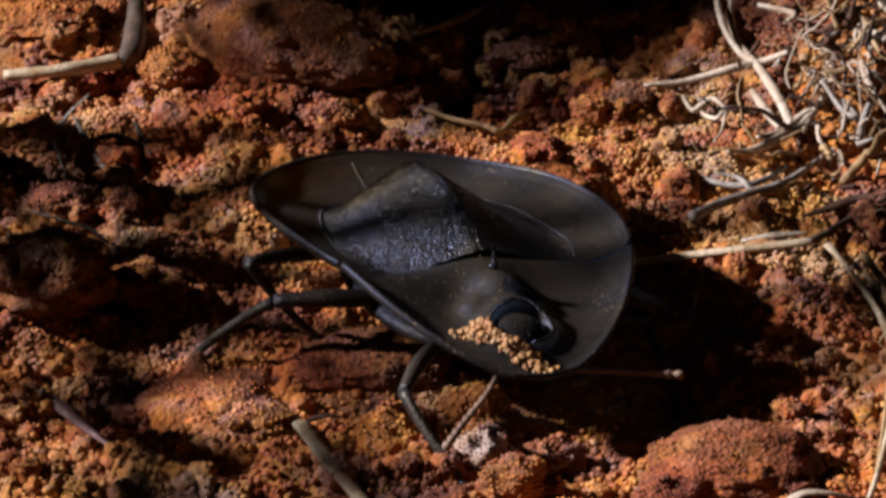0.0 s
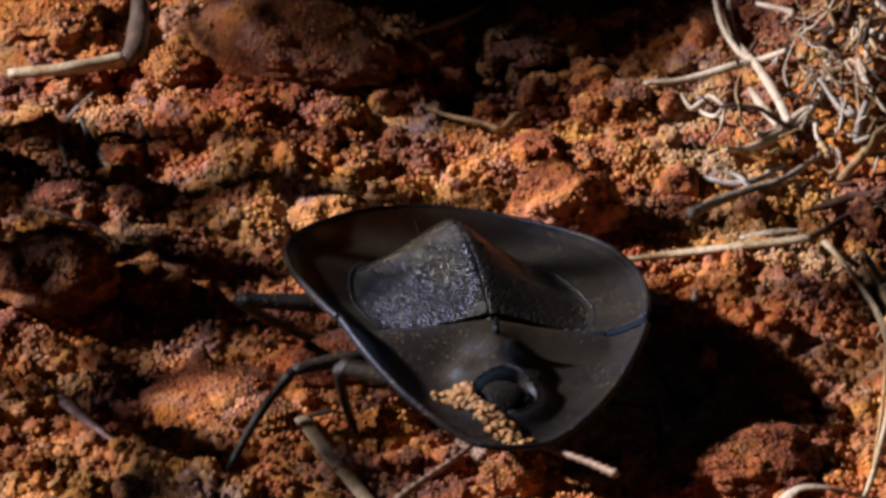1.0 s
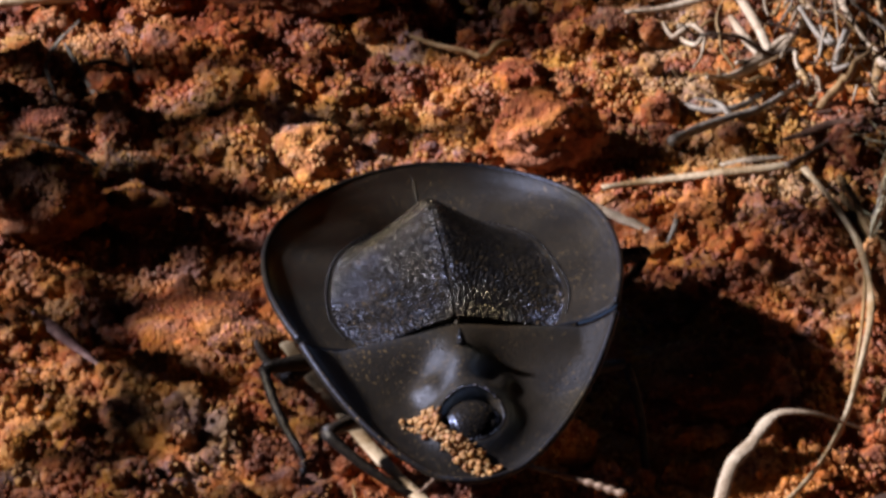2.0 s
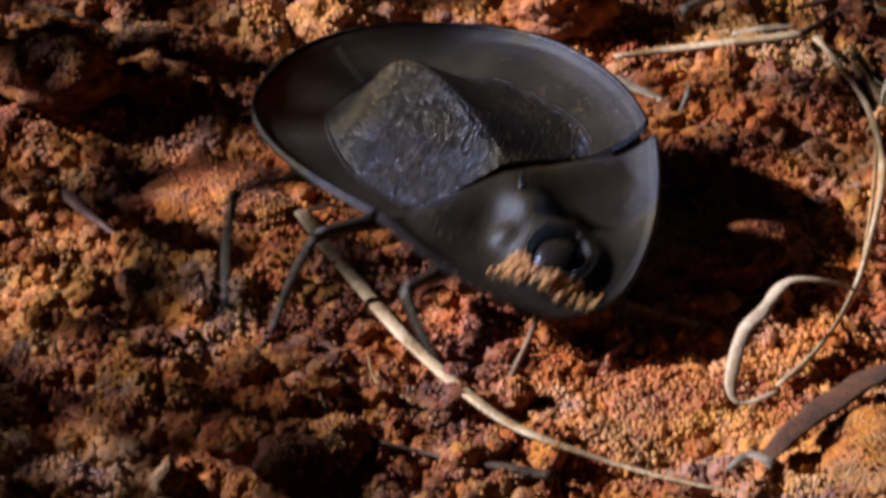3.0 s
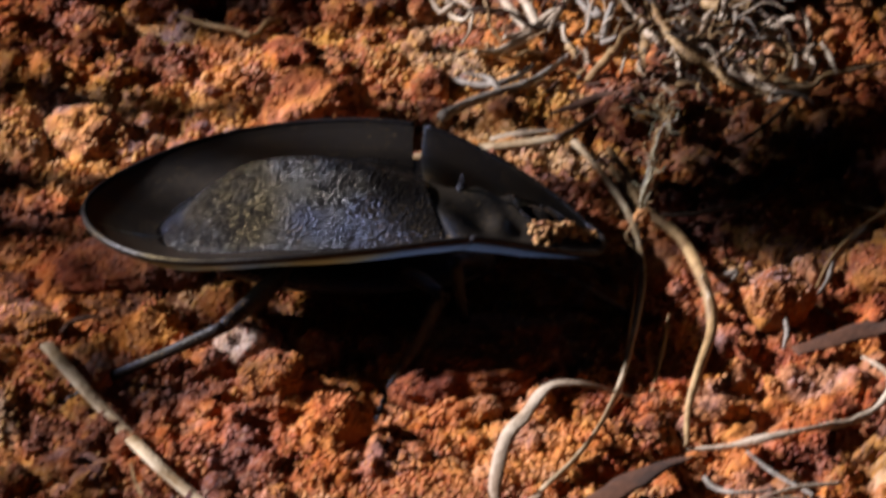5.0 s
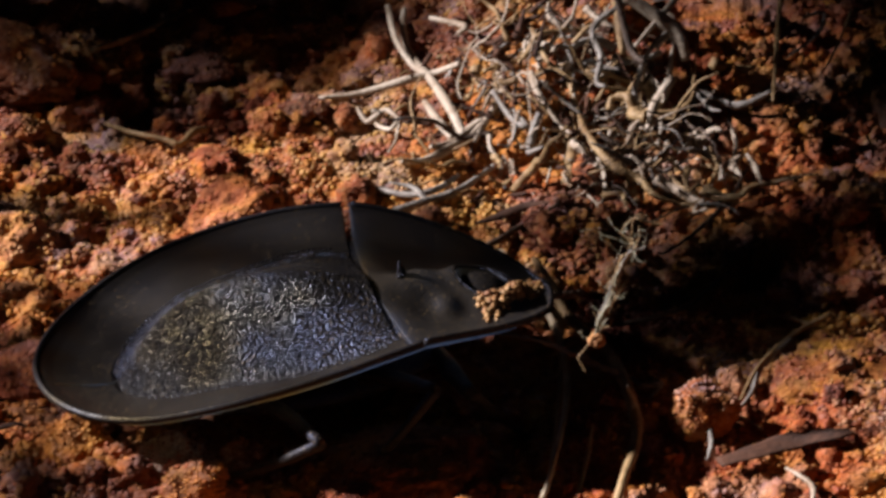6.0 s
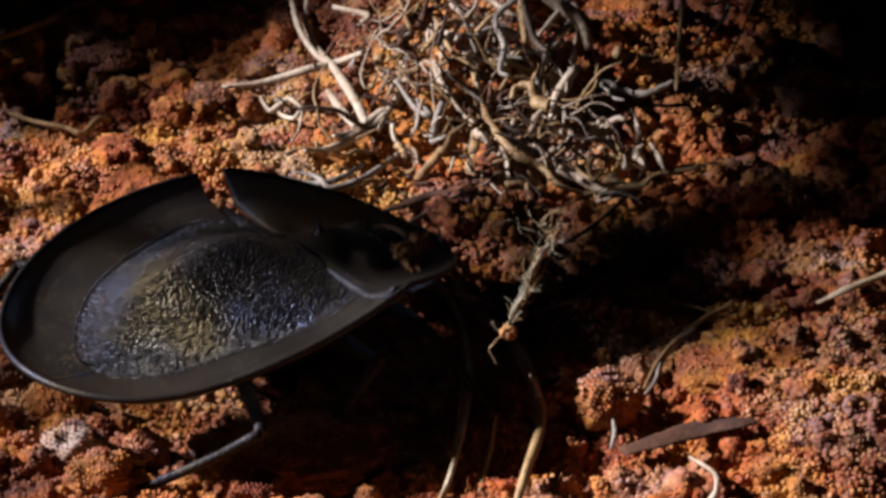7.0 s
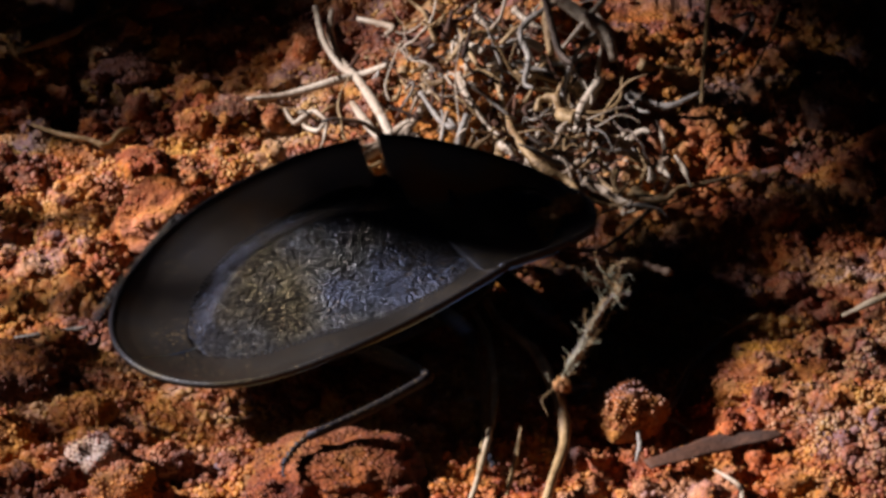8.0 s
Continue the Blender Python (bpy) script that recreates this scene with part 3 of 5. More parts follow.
stone("clod", 6.90, -3.55, 1.75, 1.40, 1.30, STONE_RED,
      "rounded red granular clod beside the dark red stone", "clod", seed=52, turn=8, levels=4, rough=0.2)
stone("clod", 13.40, -2.60, 1.20, 1.00, 1.00, STONE_RED,
      "small dark red granular clod in half shade", "clod", seed=53, turn=-14, levels=4, rough=0.2)
stone("clod", 9.80, -5.40, 1.10, 0.95, 0.85, STONE_ORANGE,
      "small orange granular clod in half shade", "clod", seed=54, turn=21, levels=4, rough=0.2)
stone("clod", -3.35, 7.00, 1.75, 1.45, 0.95, STONE_ORANGE,
      "low ochre granular clod on soil", "clod", seed=55, turn=-9, levels=4, rough=0.2)
stone("clod", 1.25, 2.00, 1.15, 1.00, 1.05, STONE_SALMON,
      "small pinkish granular clod beside a pale one", "clod", seed=56, turn=17, levels=4, rough=0.2)
stone("clod", 4.60, 3.20, 1.00, 0.90, 0.75, STONE_GREY,
      "small greyish clod beside the dark red stone", "clod", seed=57, turn=-3, levels=4, rough=0.2)
stone("clod", -6.60, 4.80, 1.20, 1.00, 0.90, STONE_RED,
      "small red granular clod beside an ochre one", "clod", seed=58, turn=11, levels=4, rough=0.2)

# ---- roots, straws and leaves ----
strand("root", [(5.96, 44.31), (8.33, 44.64), (10.95, 44.82), (12.76, 45.34), (14.26, 44.43)],
       (0.12, 0.28, 0.18), PALE_ROOT, "pale forked dry root lying on soil", "root", lift=0.9, seed=1)
strand("root", [(11.21, 53.52), (11.07, 51.06), (11.51, 48.03), (12.28, 45.66), (12.89, 43.63), (13.80, 40.59), (14.32, 39.15)],
       (0.2, 0.26, 0.34), PALE_ROOT, "pale bent dry root on red soil", "root", lift=1.0, seed=2)
strand("root", [(10.60, 34.95), (12.09, 36.36), (13.77, 38.72), (15.40, 39.68), (16.12, 40.47)],
       (0.12, 0.34, 0.22), PALE_ROOT, "pale curved dry root on soil", "root", lift=0.7, seed=3)
strand("root", [(8.48, 28.39), (10.03, 29.91), (11.98, 31.29), (13.94, 32.88), (15.76, 37.31)],
       (0.34, 0.3, 0.14), GREY_ROOT, "grey forked dry root on soil", "root", lift=0.5, seed=4)
strand("root", [(11.98, 31.29), (11.21, 32.94), (9.84, 33.50)],
       (0.2, 0.16, 0.06), GREY_ROOT, "short grey fork of dry root", "root", lift=0.5, seed=5)
strand("root", [(9.04, 43.42), (9.63, 43.27), (9.30, 42.82), (10.08, 41.00), (10.58, 41.90), (10.38, 39.61), (9.88, 36.41)],
       (0.12, 0.14, 0.08), PALE_ROOT, "thin curly pale rootlet on soil", "root", lift=0.6, seed=6)
strand("dead_leaf", [(14.77, 28.53), (16.26, 30.21), (17.76, 31.86), (19.55, 30.89)],
       (0.15, 0.55, 0.1), BROWN_LEAF, "curled dark brown dead leaf", "leaf", lift=0.5, seed=7, flat=0.35)
strand("straw", [(4.57, 22.87), (7.11, 24.38), (10.88, 24.49), (13.72, 24.85), (14.93, 25.36)],
       (0.28, 0.4, 0.36), STRAW, "flat pale split straw lying on soil", "straw", lift=0.4, seed=8, flat=0.45)
strand("twig", [(14.92, 25.01), (15.99, 26.74), (17.34, 29.01), (19.54, 30.54)],
       (0.24, 0.18, 0.12), DARK_TWIG, "thin dark twig lying on soil", "twig", lift=0.5, seed=9)
strand("grass_blade", [(15.94, 24.88, 0.4), (17.32, 19.13, 0.5), (18.75, 14.94, 0.7), (18.94, 7.27, 0.9), (18.00, -0.42, 1.0), (16.82, -5.10, 1.0), (14.83, -11.24, 0.8), (12.68, -14.57, 0.6)],
       (0.26, 0.22, 0.17), STRAW, "long dry rope-like grass stem bent in a loop", "grass blade", lift=0.3, seed=10, flat=0.7, wobble=0.3, twist=6.0)
hooked = strand("grass_blade", [(12.68, -14.57, 0.3), (10.93, -15.2, 0.4), (10.28, -14.5, 0.8), (10.88, -11.8, 1.8), (12.0, -10.0, 2.7), (13.3, -8.25, 3.0), (15.3, -7.87, 2.7), (18.0, -6.47, 1.8)],
       (0.16, 0.46, 0.12), PALE_ROOT, "flat pale grass blade bent over in a hook", "grass blade", lift=0.3, seed=11, flat=0.4, wobble=0.15)
blade = strand("grass_blade", [(-12.51, 2.53), (-10.90, -1.63), (-9.19, -4.03), (-7.28, -9.77), (-5.46, -12.51), (-3.35, -17.16), (-1.29, -19.37), (1.03, -21.21), (4.50, -22.34), (8.48, -25.08), (11.72, -26.80)],
       (0.46, 0.40, 0.08), STRAW, "long pale flat grass blade tapering to a point", "grass blade", lift=0.7, seed=12, flat=0.4, wobble=0.06)
strand("twig", [(-10.97, -17.67), (-10.02, -18.89), (-7.66, -20.74), (-5.34, -21.05), (-2.14, -22.39), (1.09, -23.10)],
       (0.08, 0.16, 0.42), DARK_TWIG, "thin dark stalk widening to one end", "twig", lift=0.3, seed=13, flat=0.6)
strand("rootlet", [(-8.65, -11.27), (-8.31, -14.35), (-7.74, -16.21), (-7.10, -16.26), (-6.21, -17.15)],
       (0.06, 0.14, 0.08), TAN_ROOT, "short curled tan rootlet on soil", "root", lift=0.4, seed=14)
strand("rootlet", [(-10.05, -17.54), (-8.90, -16.80), (-8.17, -16.66), (-7.74, -16.21)],
       (0.04, 0.07, 0.05), TAN_ROOT, "hair-thin tan rootlet on soil", "root", lift=0.4, seed=15)
strand("stalk", [(-26.55, 8.40), (-25.80, 8.35), (-24.20, 4.67), (-22.23, 0.53)],
       (0.2, 0.42, 0.1), PURPLE, "short purplish dry stalk tapering to a point", "stalk", lift=0.3, seed=16, flat=0.6)
strand("straw", [(-31.10, 46.07), (-27.63, 46.14), (-24.52, 48.36)],
       (0.36, 0.5, 0.6), STRAW, "pale broken straw lying on soil", "straw", lift=0.7, seed=17, flat=0.8)
strand("twig", [(-24.56, 47.96), (-23.90, 49.29), (-23.85, 53.26), (-23.91, 55.80)],
       (0.6, 0.75, 0.6), DARK_TWIG, "thick dark bent twig", "twig", lift=0.6, seed=18)
strand("straw", [(-7.48, 49.82), (-5.25, 52.08), (-3.28, 55.87), (-1.61, 56.61)],
       (0.2, 0.26, 0.22), TAN_ROOT, "tan dry stalk in half light", "straw", lift=0.5, seed=19)
strand("rootlet", [(-7.19, 44.59), (-5.10, 41.37), (-3.20, 40.53), (-2.22, 40.36), (-1.44, 41.87), (-0.79, 42.83)],
       (0.1, 0.2, 0.26), TAN_ROOT, "tan wavy rootlet on the soil", "root", lift=0.3, seed=20)
strand("dead_grass", [(-26.08, 44.83), (-27.12, 40.49), (-27.63, 38.08), (-26.81, 35.07)],
       (0.06, 0.18, 0.08), GREY_ROOT, "curved grey dead grass leaf", "grass blade", lift=0.6, seed=21, flat=0.5)
strand("dead_grass", [(-26.68, 40.28), (-25.88, 38.70), (-24.72, 35.35), (-23.76, 31.64)],
       (0.08, 0.24, 0.08), GREY_ROOT, "bent grey-brown dead grass leaf", "grass blade", lift=0.5, seed=22, flat=0.5)
strand("bark_chip", [(-25.39, 38.63), (-24.25, 38.67), (-22.54, 38.20)],
       (0.12, 0.3, 0.08), DARK_TWIG, "dark flat bark chip on soil", "chip", lift=0.3, seed=23, flat=0.5)
strand("bark_chip", [(-23.13, 39.81), (-22.76, 38.77), (-22.14, 36.76)],
       (0.1, 0.24, 0.06), DARK_TWIG, "narrow dark bark chip", "chip", lift=0.3, seed=24, flat=0.5)
strand("twig", [(-28.24, 27.70), (-26.40, 26.27), (-24.95, 25.79), (-23.96, 24.95)],
       (0.06, 0.14, 0.1), DARK_TWIG, "thin dark twig on a clod", "twig", lift=0.8, seed=25)
strand("root", [(17.74, 21.69), (18.48, 18.46), (19.44, 15.29), (21.24, 10.77), (22.20, 4.74), (22.45, 1.81), (21.45, -3.66), (20.77, -6.08), (20.52, -9.13)],
       (0.18, 0.36, 0.14), TAN_ROOT, "thick ribbed tan root arching over soil", "root", lift=1.2, seed=26)
strand("root", [(17.83, 20.38), (18.68, 17.85), (18.98, 15.21), (18.46, 6.35), (17.52, -2.12)],
       (0.22, 0.14, 0.05), TAN_ROOT, "slender brown root lying on soil", "root", lift=0.5, seed=27)
strand("rope_root", [(20.49, -8.83), (22.43, -9.57), (24.59, -10.30), (27.05, -9.11), (29.49, -8.28), (31.00, -7.06), (31.38, -5.11), (30.41, -0.79)],
       (0.2, 0.26, 0.16), PALE_ROOT, "twisted rope-like pale root", "root", lift=0.6, seed=28, wobble=0.35, twist=9.0, flat=0.6)
strand("brown_leaf", [(11.95, -24.67), (13.13, -23.15), (14.83, -20.05), (16.75, -15.93), (18.62, -13.54), (20.31, -9.84)],
       (0.4, 1.15, 0.6), BROWN_LEAF, "long curled brown dead leaf on a mound", "leaf", lift=1.2, seed=29, flat=0.1, twist=0.25, wobble=0.3)
strand("grass_blade", [(21.17, -13.83), (21.61, -14.90), (22.61, -16.66), (24.73, -15.80)],
       (0.14, 0.2, 0.1), GREY_ROOT, "blue-grey broken grass blade", "grass blade", lift=1.2, seed=30, flat=0.5)
strand("grass_blade", [(23.47, -12.06), (24.87, -13.59), (27.53, -17.02)],
       (0.1, 0.14, 0.12), GREY_ROOT, "thin grey dry grass blade", "grass blade", lift=1.4, seed=31, flat=0.5)
strand("grass_blade", [(23.27, -20.02), (25.55, -16.68), (27.51, -17.47)],
       (0.12, 0.24, 0.18), PALE_ROOT, "pale dry grass blade on soil", "grass blade", lift=1.2, seed=32, flat=0.5)
strand("grass_blade", [(23.59, -19.55), (25.87, -16.17), (28.36, -14.42)],
       (0.1, 0.2, 0.18), PALE_ROOT, "pale dry grass blade crossing another", "grass blade", lift=1.5, seed=33, flat=0.5)
strand("twig", [(19.81, 14.96), (22.15, 14.77), (25.67, 15.91), (27.94, 21.51), (30.37, 25.34)],
       (0.16, 0.14, 0.08), DARK_TWIG, "thin dark twig among roots", "twig", lift=0.6, seed=34)
strand("root", [(23.95, 44.74), (25.78, 44.19), (27.02, 43.38), (27.46, 42.48)],
       (0.36, 0.5, 0.3), PALE_ROOT, "thick tan root in the tangle", "root", lift=3.6, seed=35)
strand("root", [(23.47, 46.23), (23.60, 43.82), (23.73, 42.43)],
       (0.36, 0.38, 0.22), TAN_ROOT, "upright tan root in the tangle", "root", lift=3.2, seed=36)
strand("root", [(23.95, 44.66), (22.02, 43.47), (22.45, 42.29), (22.12, 40.55), (22.61, 39.84)],
       (0.18, 0.22, 0.1), GREY_ROOT, "lavender-grey hooked rootlet in the tangle", "root", lift=3.2, seed=37)
strand("root", [(20.59, 42.69, 0.8), (21.01, 40.37, 1.0), (21.59, 37.28, 1.2), (22.89, 34.75, 1.3), (24.35, 34.24, 1.2), (25.23, 32.27, 1.0), (27.19, 32.02, 0.8)],
       (0.18, 0.28, 0.12), TAN_ROOT, "long bent tan root in the tangle", "root", lift=1.8, seed=38)
strand("root", [(26.61, 42.31), (25.44, 39.66), (25.02, 38.22)],
       (0.32, 0.3, 0.16), PALE_ROOT, "short pale root in the tangle", "root", lift=2.2, seed=39)
strand("root", [(33.71, 51.86), (33.11, 46.37), (32.44, 39.86)],
       (0.18, 0.17, 0.1), TAN_ROOT, "straight thin tan stem in shade", "stem", lift=2.6, seed=40)
strand("root", [(38.20, 54.15), (36.79, 47.39), (35.02, 42.49)],
       (0.08, 0.09, 0.04), TAN_ROOT, "thin arched stem in shade", "stem", lift=2.0, seed=41)
strand("root", [(27.36, 48.26), (26.47, 44.84), (24.39, 42.59)],
       (0.16, 0.22, 0.12), PALE_ROOT, "thin pale crossing root", "root", lift=3.4, seed=42)
strand("root", [(16.06, 41.18), (17.16, 39.34), (17.96, 38.63), (17.48, 39.39)],
       (0.14, 0.2, 0.1), GREY_ROOT, "grey hooked root among pale roots", "root", lift=1.0, seed=43)
strand("root", [(12.67, 50.33), (14.60, 47.66), (14.24, 47.04)],
       (0.14, 0.22, 0.14), PALE_ROOT, "pale short stub of dry root", "root", lift=1.2, seed=44)
strand("root", [(10.22, 53.72), (10.62, 48.87), (11.58, 46.76), (12.38, 45.42)],
       (0.18, 0.2, 0.24), PALE_ROOT, "pale bent dry root on red soil", "root", lift=1.1, seed=45)
strand("root", [(28.11, 42.55), (30.36, 41.09), (32.48, 40.94)],
       (0.14, 0.24, 0.14), GREY_ROOT, "grey drooping root in the tangle", "root", lift=1.9, seed=46)
strand("root", [(18.51, 45.43), (19.41, 42.55), (21.03, 41.39)],
       (0.12, 0.16, 0.1), TAN_ROOT, "brown bent root in the tangle", "root", lift=1.6, seed=47)
strand("root", [(35.00, 50.66), (36.44, 53.50), (35.73, 48.98), (33.49, 45.92)],
       (0.1, 0.14, 0.06), GREY_ROOT, "thin grey hook of root in shade", "root", lift=1.8, seed=48)
strand("stem", [(30.74, 36.38), (29.49, 32.48), (27.27, 28.12), (25.21, 25.94)],
       (0.12, 0.12, 0.08), DARK_TWIG, "thin dark stem in shade", "stem", lift=0.8, seed=49)
strand("fluff", [(30.42, 36.84), (29.90, 36.35), (30.22, 33.85)],
       (0.1, 0.3, 0.08), PALE_ROOT, "small white fluffy seed scrap", "seed scrap", lift=1.6, seed=50)
strand("fluff", [(30.73, 36.59), (31.14, 35.26), (31.12, 29.52)],
       (0.08, 0.2, 0.06), PALE_ROOT, "pale curled seed scrap", "seed scrap", lift=1.6, seed=51)
strand("grass_blade", [(22.00, 4.09, 2.4), (22.36, 3.66, 1.8), (22.47, 2.43, 1), (22.11, 1.07, 0.5), (21.31, -4.38, 0.2)],
       (0.1, 0.24, 0.08), STRAW, "short pale upright grass blade", "grass blade", lift=0.3, seed=52, flat=0.4)
strand("grass_blade", [(20.09, 1.96, 1.6), (19.74, 0.62, 0.8), (18.94, -3.74, 0.2)],
       (0.05, 0.16, 0.08), TAN_ROOT, "thin tan upright grass blade", "grass blade", lift=0.3, seed=53, flat=0.5)
strand("twig", [(26.45, 0.90), (26.70, 4.03), (27.04, 4.48), (28.33, 5.27), (29.40, 3.77)],
       (0.09, 0.13, 0.08), GREY_ROOT, "small hooked grey twig", "twig", lift=0.6, seed=54)
strand("twig", [(33.87, 13.95), (31.77, 12.83), (29.49, 9.12), (27.94, 5.05)],
       (0.16, 0.13, 0.08), TAN_ROOT, "thin arched tan twig", "twig", lift=0.8, seed=55)
strand("dead_leaf", [(26.72, -0.55), (28.89, 0.21), (31.15, 1.89), (32.96, 1.76), (34.07, 2.23)],
       (0.5, 0.95, 0.35), BROWN_LEAF, "flat reddish-brown dead leaf scrap", "leaf", lift=0.7, seed=56, flat=0.09)
strand("straw", [(38.65, 16.01), (40.44, 16.82), (43.30, 20.00)],
       (0.14, 0.34, 0.3), STRAW, "pale torn straw on a ridge", "straw", lift=0.5, seed=57, flat=0.4)
strand("rootlet", [(30.51, 16.80), (31.64, 15.24), (32.74, 14.35)],
       (0.08, 0.16, 0.06), TAN_ROOT, "short tan rootlet on soil", "root", lift=0.4, seed=58)
strand("straw", [(-7.31, 17.02), (-5.90, 16.77), (-3.24, 17.68)],
       (0.12, 0.2, 0.16), GREY_ROOT, "dull grey straw on soil", "straw", lift=0.4, seed=59, flat=0.5)
strand("straw", [(38.24, 62.11), (39.87, 57.17), (42.10, 55.92)],
       (0.12, 0.22, 0.2), TAN_ROOT, "tan straw in shade", "straw", lift=0.6, seed=60)
strand("straw_scrap", [(3.70, 22.18), (5.21, 20.53), (6.46, 18.78), (7.54, 17.20)],
       (0.25, 0.5, 0.12), PALE_ROOT, "pale frayed scrap of straw", "straw", lift=0.4, seed=61, flat=0.4)
strand("straw_scrap", [(8.63, 20.59), (8.51, 17.54), (7.99, 16.02)],
       (0.08, 0.16, 0.06), GREY_ROOT, "small dark scrap of straw on soil", "straw", lift=0.5, seed=62, flat=0.5)
strand("straw_scrap", [(-12.61, 2.04), (-12.12, 3.84), (-11.00, 4.32), (-10.39, 4.24)],
       (0.1, 0.26, 0.08), BROWN_LEAF, "small curled brown leaf scrap", "leaf", lift=0.5, seed=63, flat=0.4)
strand("leaf_scrap", [(11.20, 25.37), (12.98, 26.05), (14.95, 27.03)],
       (0.2, 0.4, 0.15), PALE_ROOT, "pale torn leaf scrap on soil", "leaf", lift=0.4, seed=64, flat=0.3)
strand("leaf_scrap", [(9.95, -24.37), (11.01, -22.01), (11.94, -24.29), (11.66, -24.74)],
       (0.2, 0.5, 0.15), GREY_ROOT, "grey frayed leaf scrap on sand", "leaf", lift=0.4, seed=65, flat=0.4)
strand("rootlet", [(22.46, 8.32), (23.17, 7.29), (24.09, 7.27), (23.46, 6.70)],
       (0.1, 0.2, 0.08), GREY_ROOT, "grey knotted scrap of rootlet", "root", lift=0.4, seed=66)
strand("rootlet", [(26.38, 4.32), (26.48, 1.94), (26.23, 0.63)],
       (0.07, 0.12, 0.06), GREY_ROOT, "thin grey hooked rootlet on soil", "root", lift=0.6, seed=67)
strand("rootlet", [(27.99, 5.21), (29.06, 7.46), (29.83, 9.78), (31.56, 12.25)],
       (0.08, 0.16, 0.1), GREY_ROOT, "slender grey dry rootlet on soil", "root", lift=0.6, seed=68)
strand("rootlet", [(8.18, 43.75), (8.83, 43.00), (9.84, 43.41), (10.64, 42.29)],
       (0.1, 0.22, 0.1), PALE_ROOT, "short pale curly rootlet on soil", "root", lift=0.5, seed=69)
strand("rootlet", [(12.34, 37.70), (13.69, 38.86), (15.37, 39.84), (15.01, 38.81)],
       (0.14, 0.28, 0.14), PALE_ROOT, "thick pale bent rootlet on soil", "root", lift=0.8, seed=70)
strand("rootlet", [(12.16, 43.31), (12.91, 40.55), (13.69, 38.93)],
       (0.2, 0.3, 0.2), PALE_ROOT, "short thick pale root stub", "root", lift=0.9, seed=71)
strand("rootlet", [(8.81, 33.82), (10.90, 32.66), (12.53, 32.94), (13.90, 34.85)],
       (0.14, 0.24, 0.12), GREY_ROOT, "grey rough rootlet lying on soil", "root", lift=0.4, seed=72)


build_crumbs()
build_grains()


# ---- a tangle of dry roots ----
def build_tangle(centre, spread, height, kinds, seed, thick=1.0, bottom=0.1):
    rng = np.random.default_rng(seed)
    for name, count, mat, label, longest, curl in kinds:
        vs, fs, base = [], [], 0
        for k in range(count):
            while True:
                u, w = rng.normal(0, 1, 2)
                if u * u + w * w < 5:
                    break
            x, y = centre[0] + u * spread[0], centre[1] + w * spread[1]
            head, turn = rng.uniform(0, 6.28), rng.normal(0, 0.25)
            step_len, n = rng.uniform(0.35, 1.2) * thick, int(rng.integers(3, longest))
            wild = rng.uniform(0.3, 1.0) * curl
            lift, slope = bottom + rng.uniform(0, height) * math.exp(-(u * u + w * w) / 4), rng.normal(0, 0.3)
            line = []
            for i in range(n):
                turn = 0.7 * turn + rng.normal(0, wild)
                head += turn
                x, y = x + step_len * math.cos(head), y + step_len * math.sin(head)
                lift = max(0.08, lift + slope + rng.normal(0, 0.15))
                line.append((x, y, gz(x, y) + lift))
            line = smooth_line(line, 4)
            r = (0.06 + 0.30 * rng.random() ** 2.4) * (0.6 + 0.8 * rng.random()) * thick
            v, f = sweep(line, taper(len(line), r, r * 0.8, r * 0.35), taper(len(line), r, r * 0.8, r * 0.35), 6, 0, 0.2, k)
            vs.append(v)
            fs += [[i + base for i in g] for g in f]
            base += len(v)
        ob = mesh_object(name, np.vstack(vs), fs, mat)
        tagged(ob, label, "roots", kind="stuff")


TANGLE = (18.6, 41.7, 4.6, 4.4)
build_tangle((TANGLE[0] + 1, TANGLE[1]), (4.0, 4.2), 2.4, (
    ("root_tangle", 48, TAN_ROOT, "tangled mass of dry tan rootlets over the soil", 12, 0.26),
    ("root_tangle", 60, PALE_ROOT, "tangled mass of pale dry rootlets over the soil", 10, 0.3),
    ("root_tangle", 30, GREY_ROOT, "tangled mass of grey wiry rootlets over the soil", 8, 0.5),
    ("root_tangle", 8, DARK_TWIG, "tangled mass of dark fine rootlets over the soil", 12, 0.35),
    ("root_bits", 150, BROWN_LEAF, "litter of short broken brown root bits", 4, 0.3),
    ("root_bits", 70, TAN_ROOT, "litter of short broken tan root bits", 4, 0.3)), 11, 0.85)
build_tangle((25.5, 38.0), (2.6, 4.0), 4.2, (
    ("root_clump", 34, TAN_ROOT, "tall clump of tan dry roots in the tangle", 11, 0.28),
    ("root_clump", 26, PALE_ROOT, "tall clump of pale dry roots in the tangle", 9, 0.32),
    ("root_clump", 10, GREY_ROOT, "tall clump of grey dry roots in the tangle", 10, 0.3),
    ("root_clump", 12, DARK_TWIG, "tall clump of dark dry roots in the tangle", 11, 0.3)), 12, 1.0, 0.2)


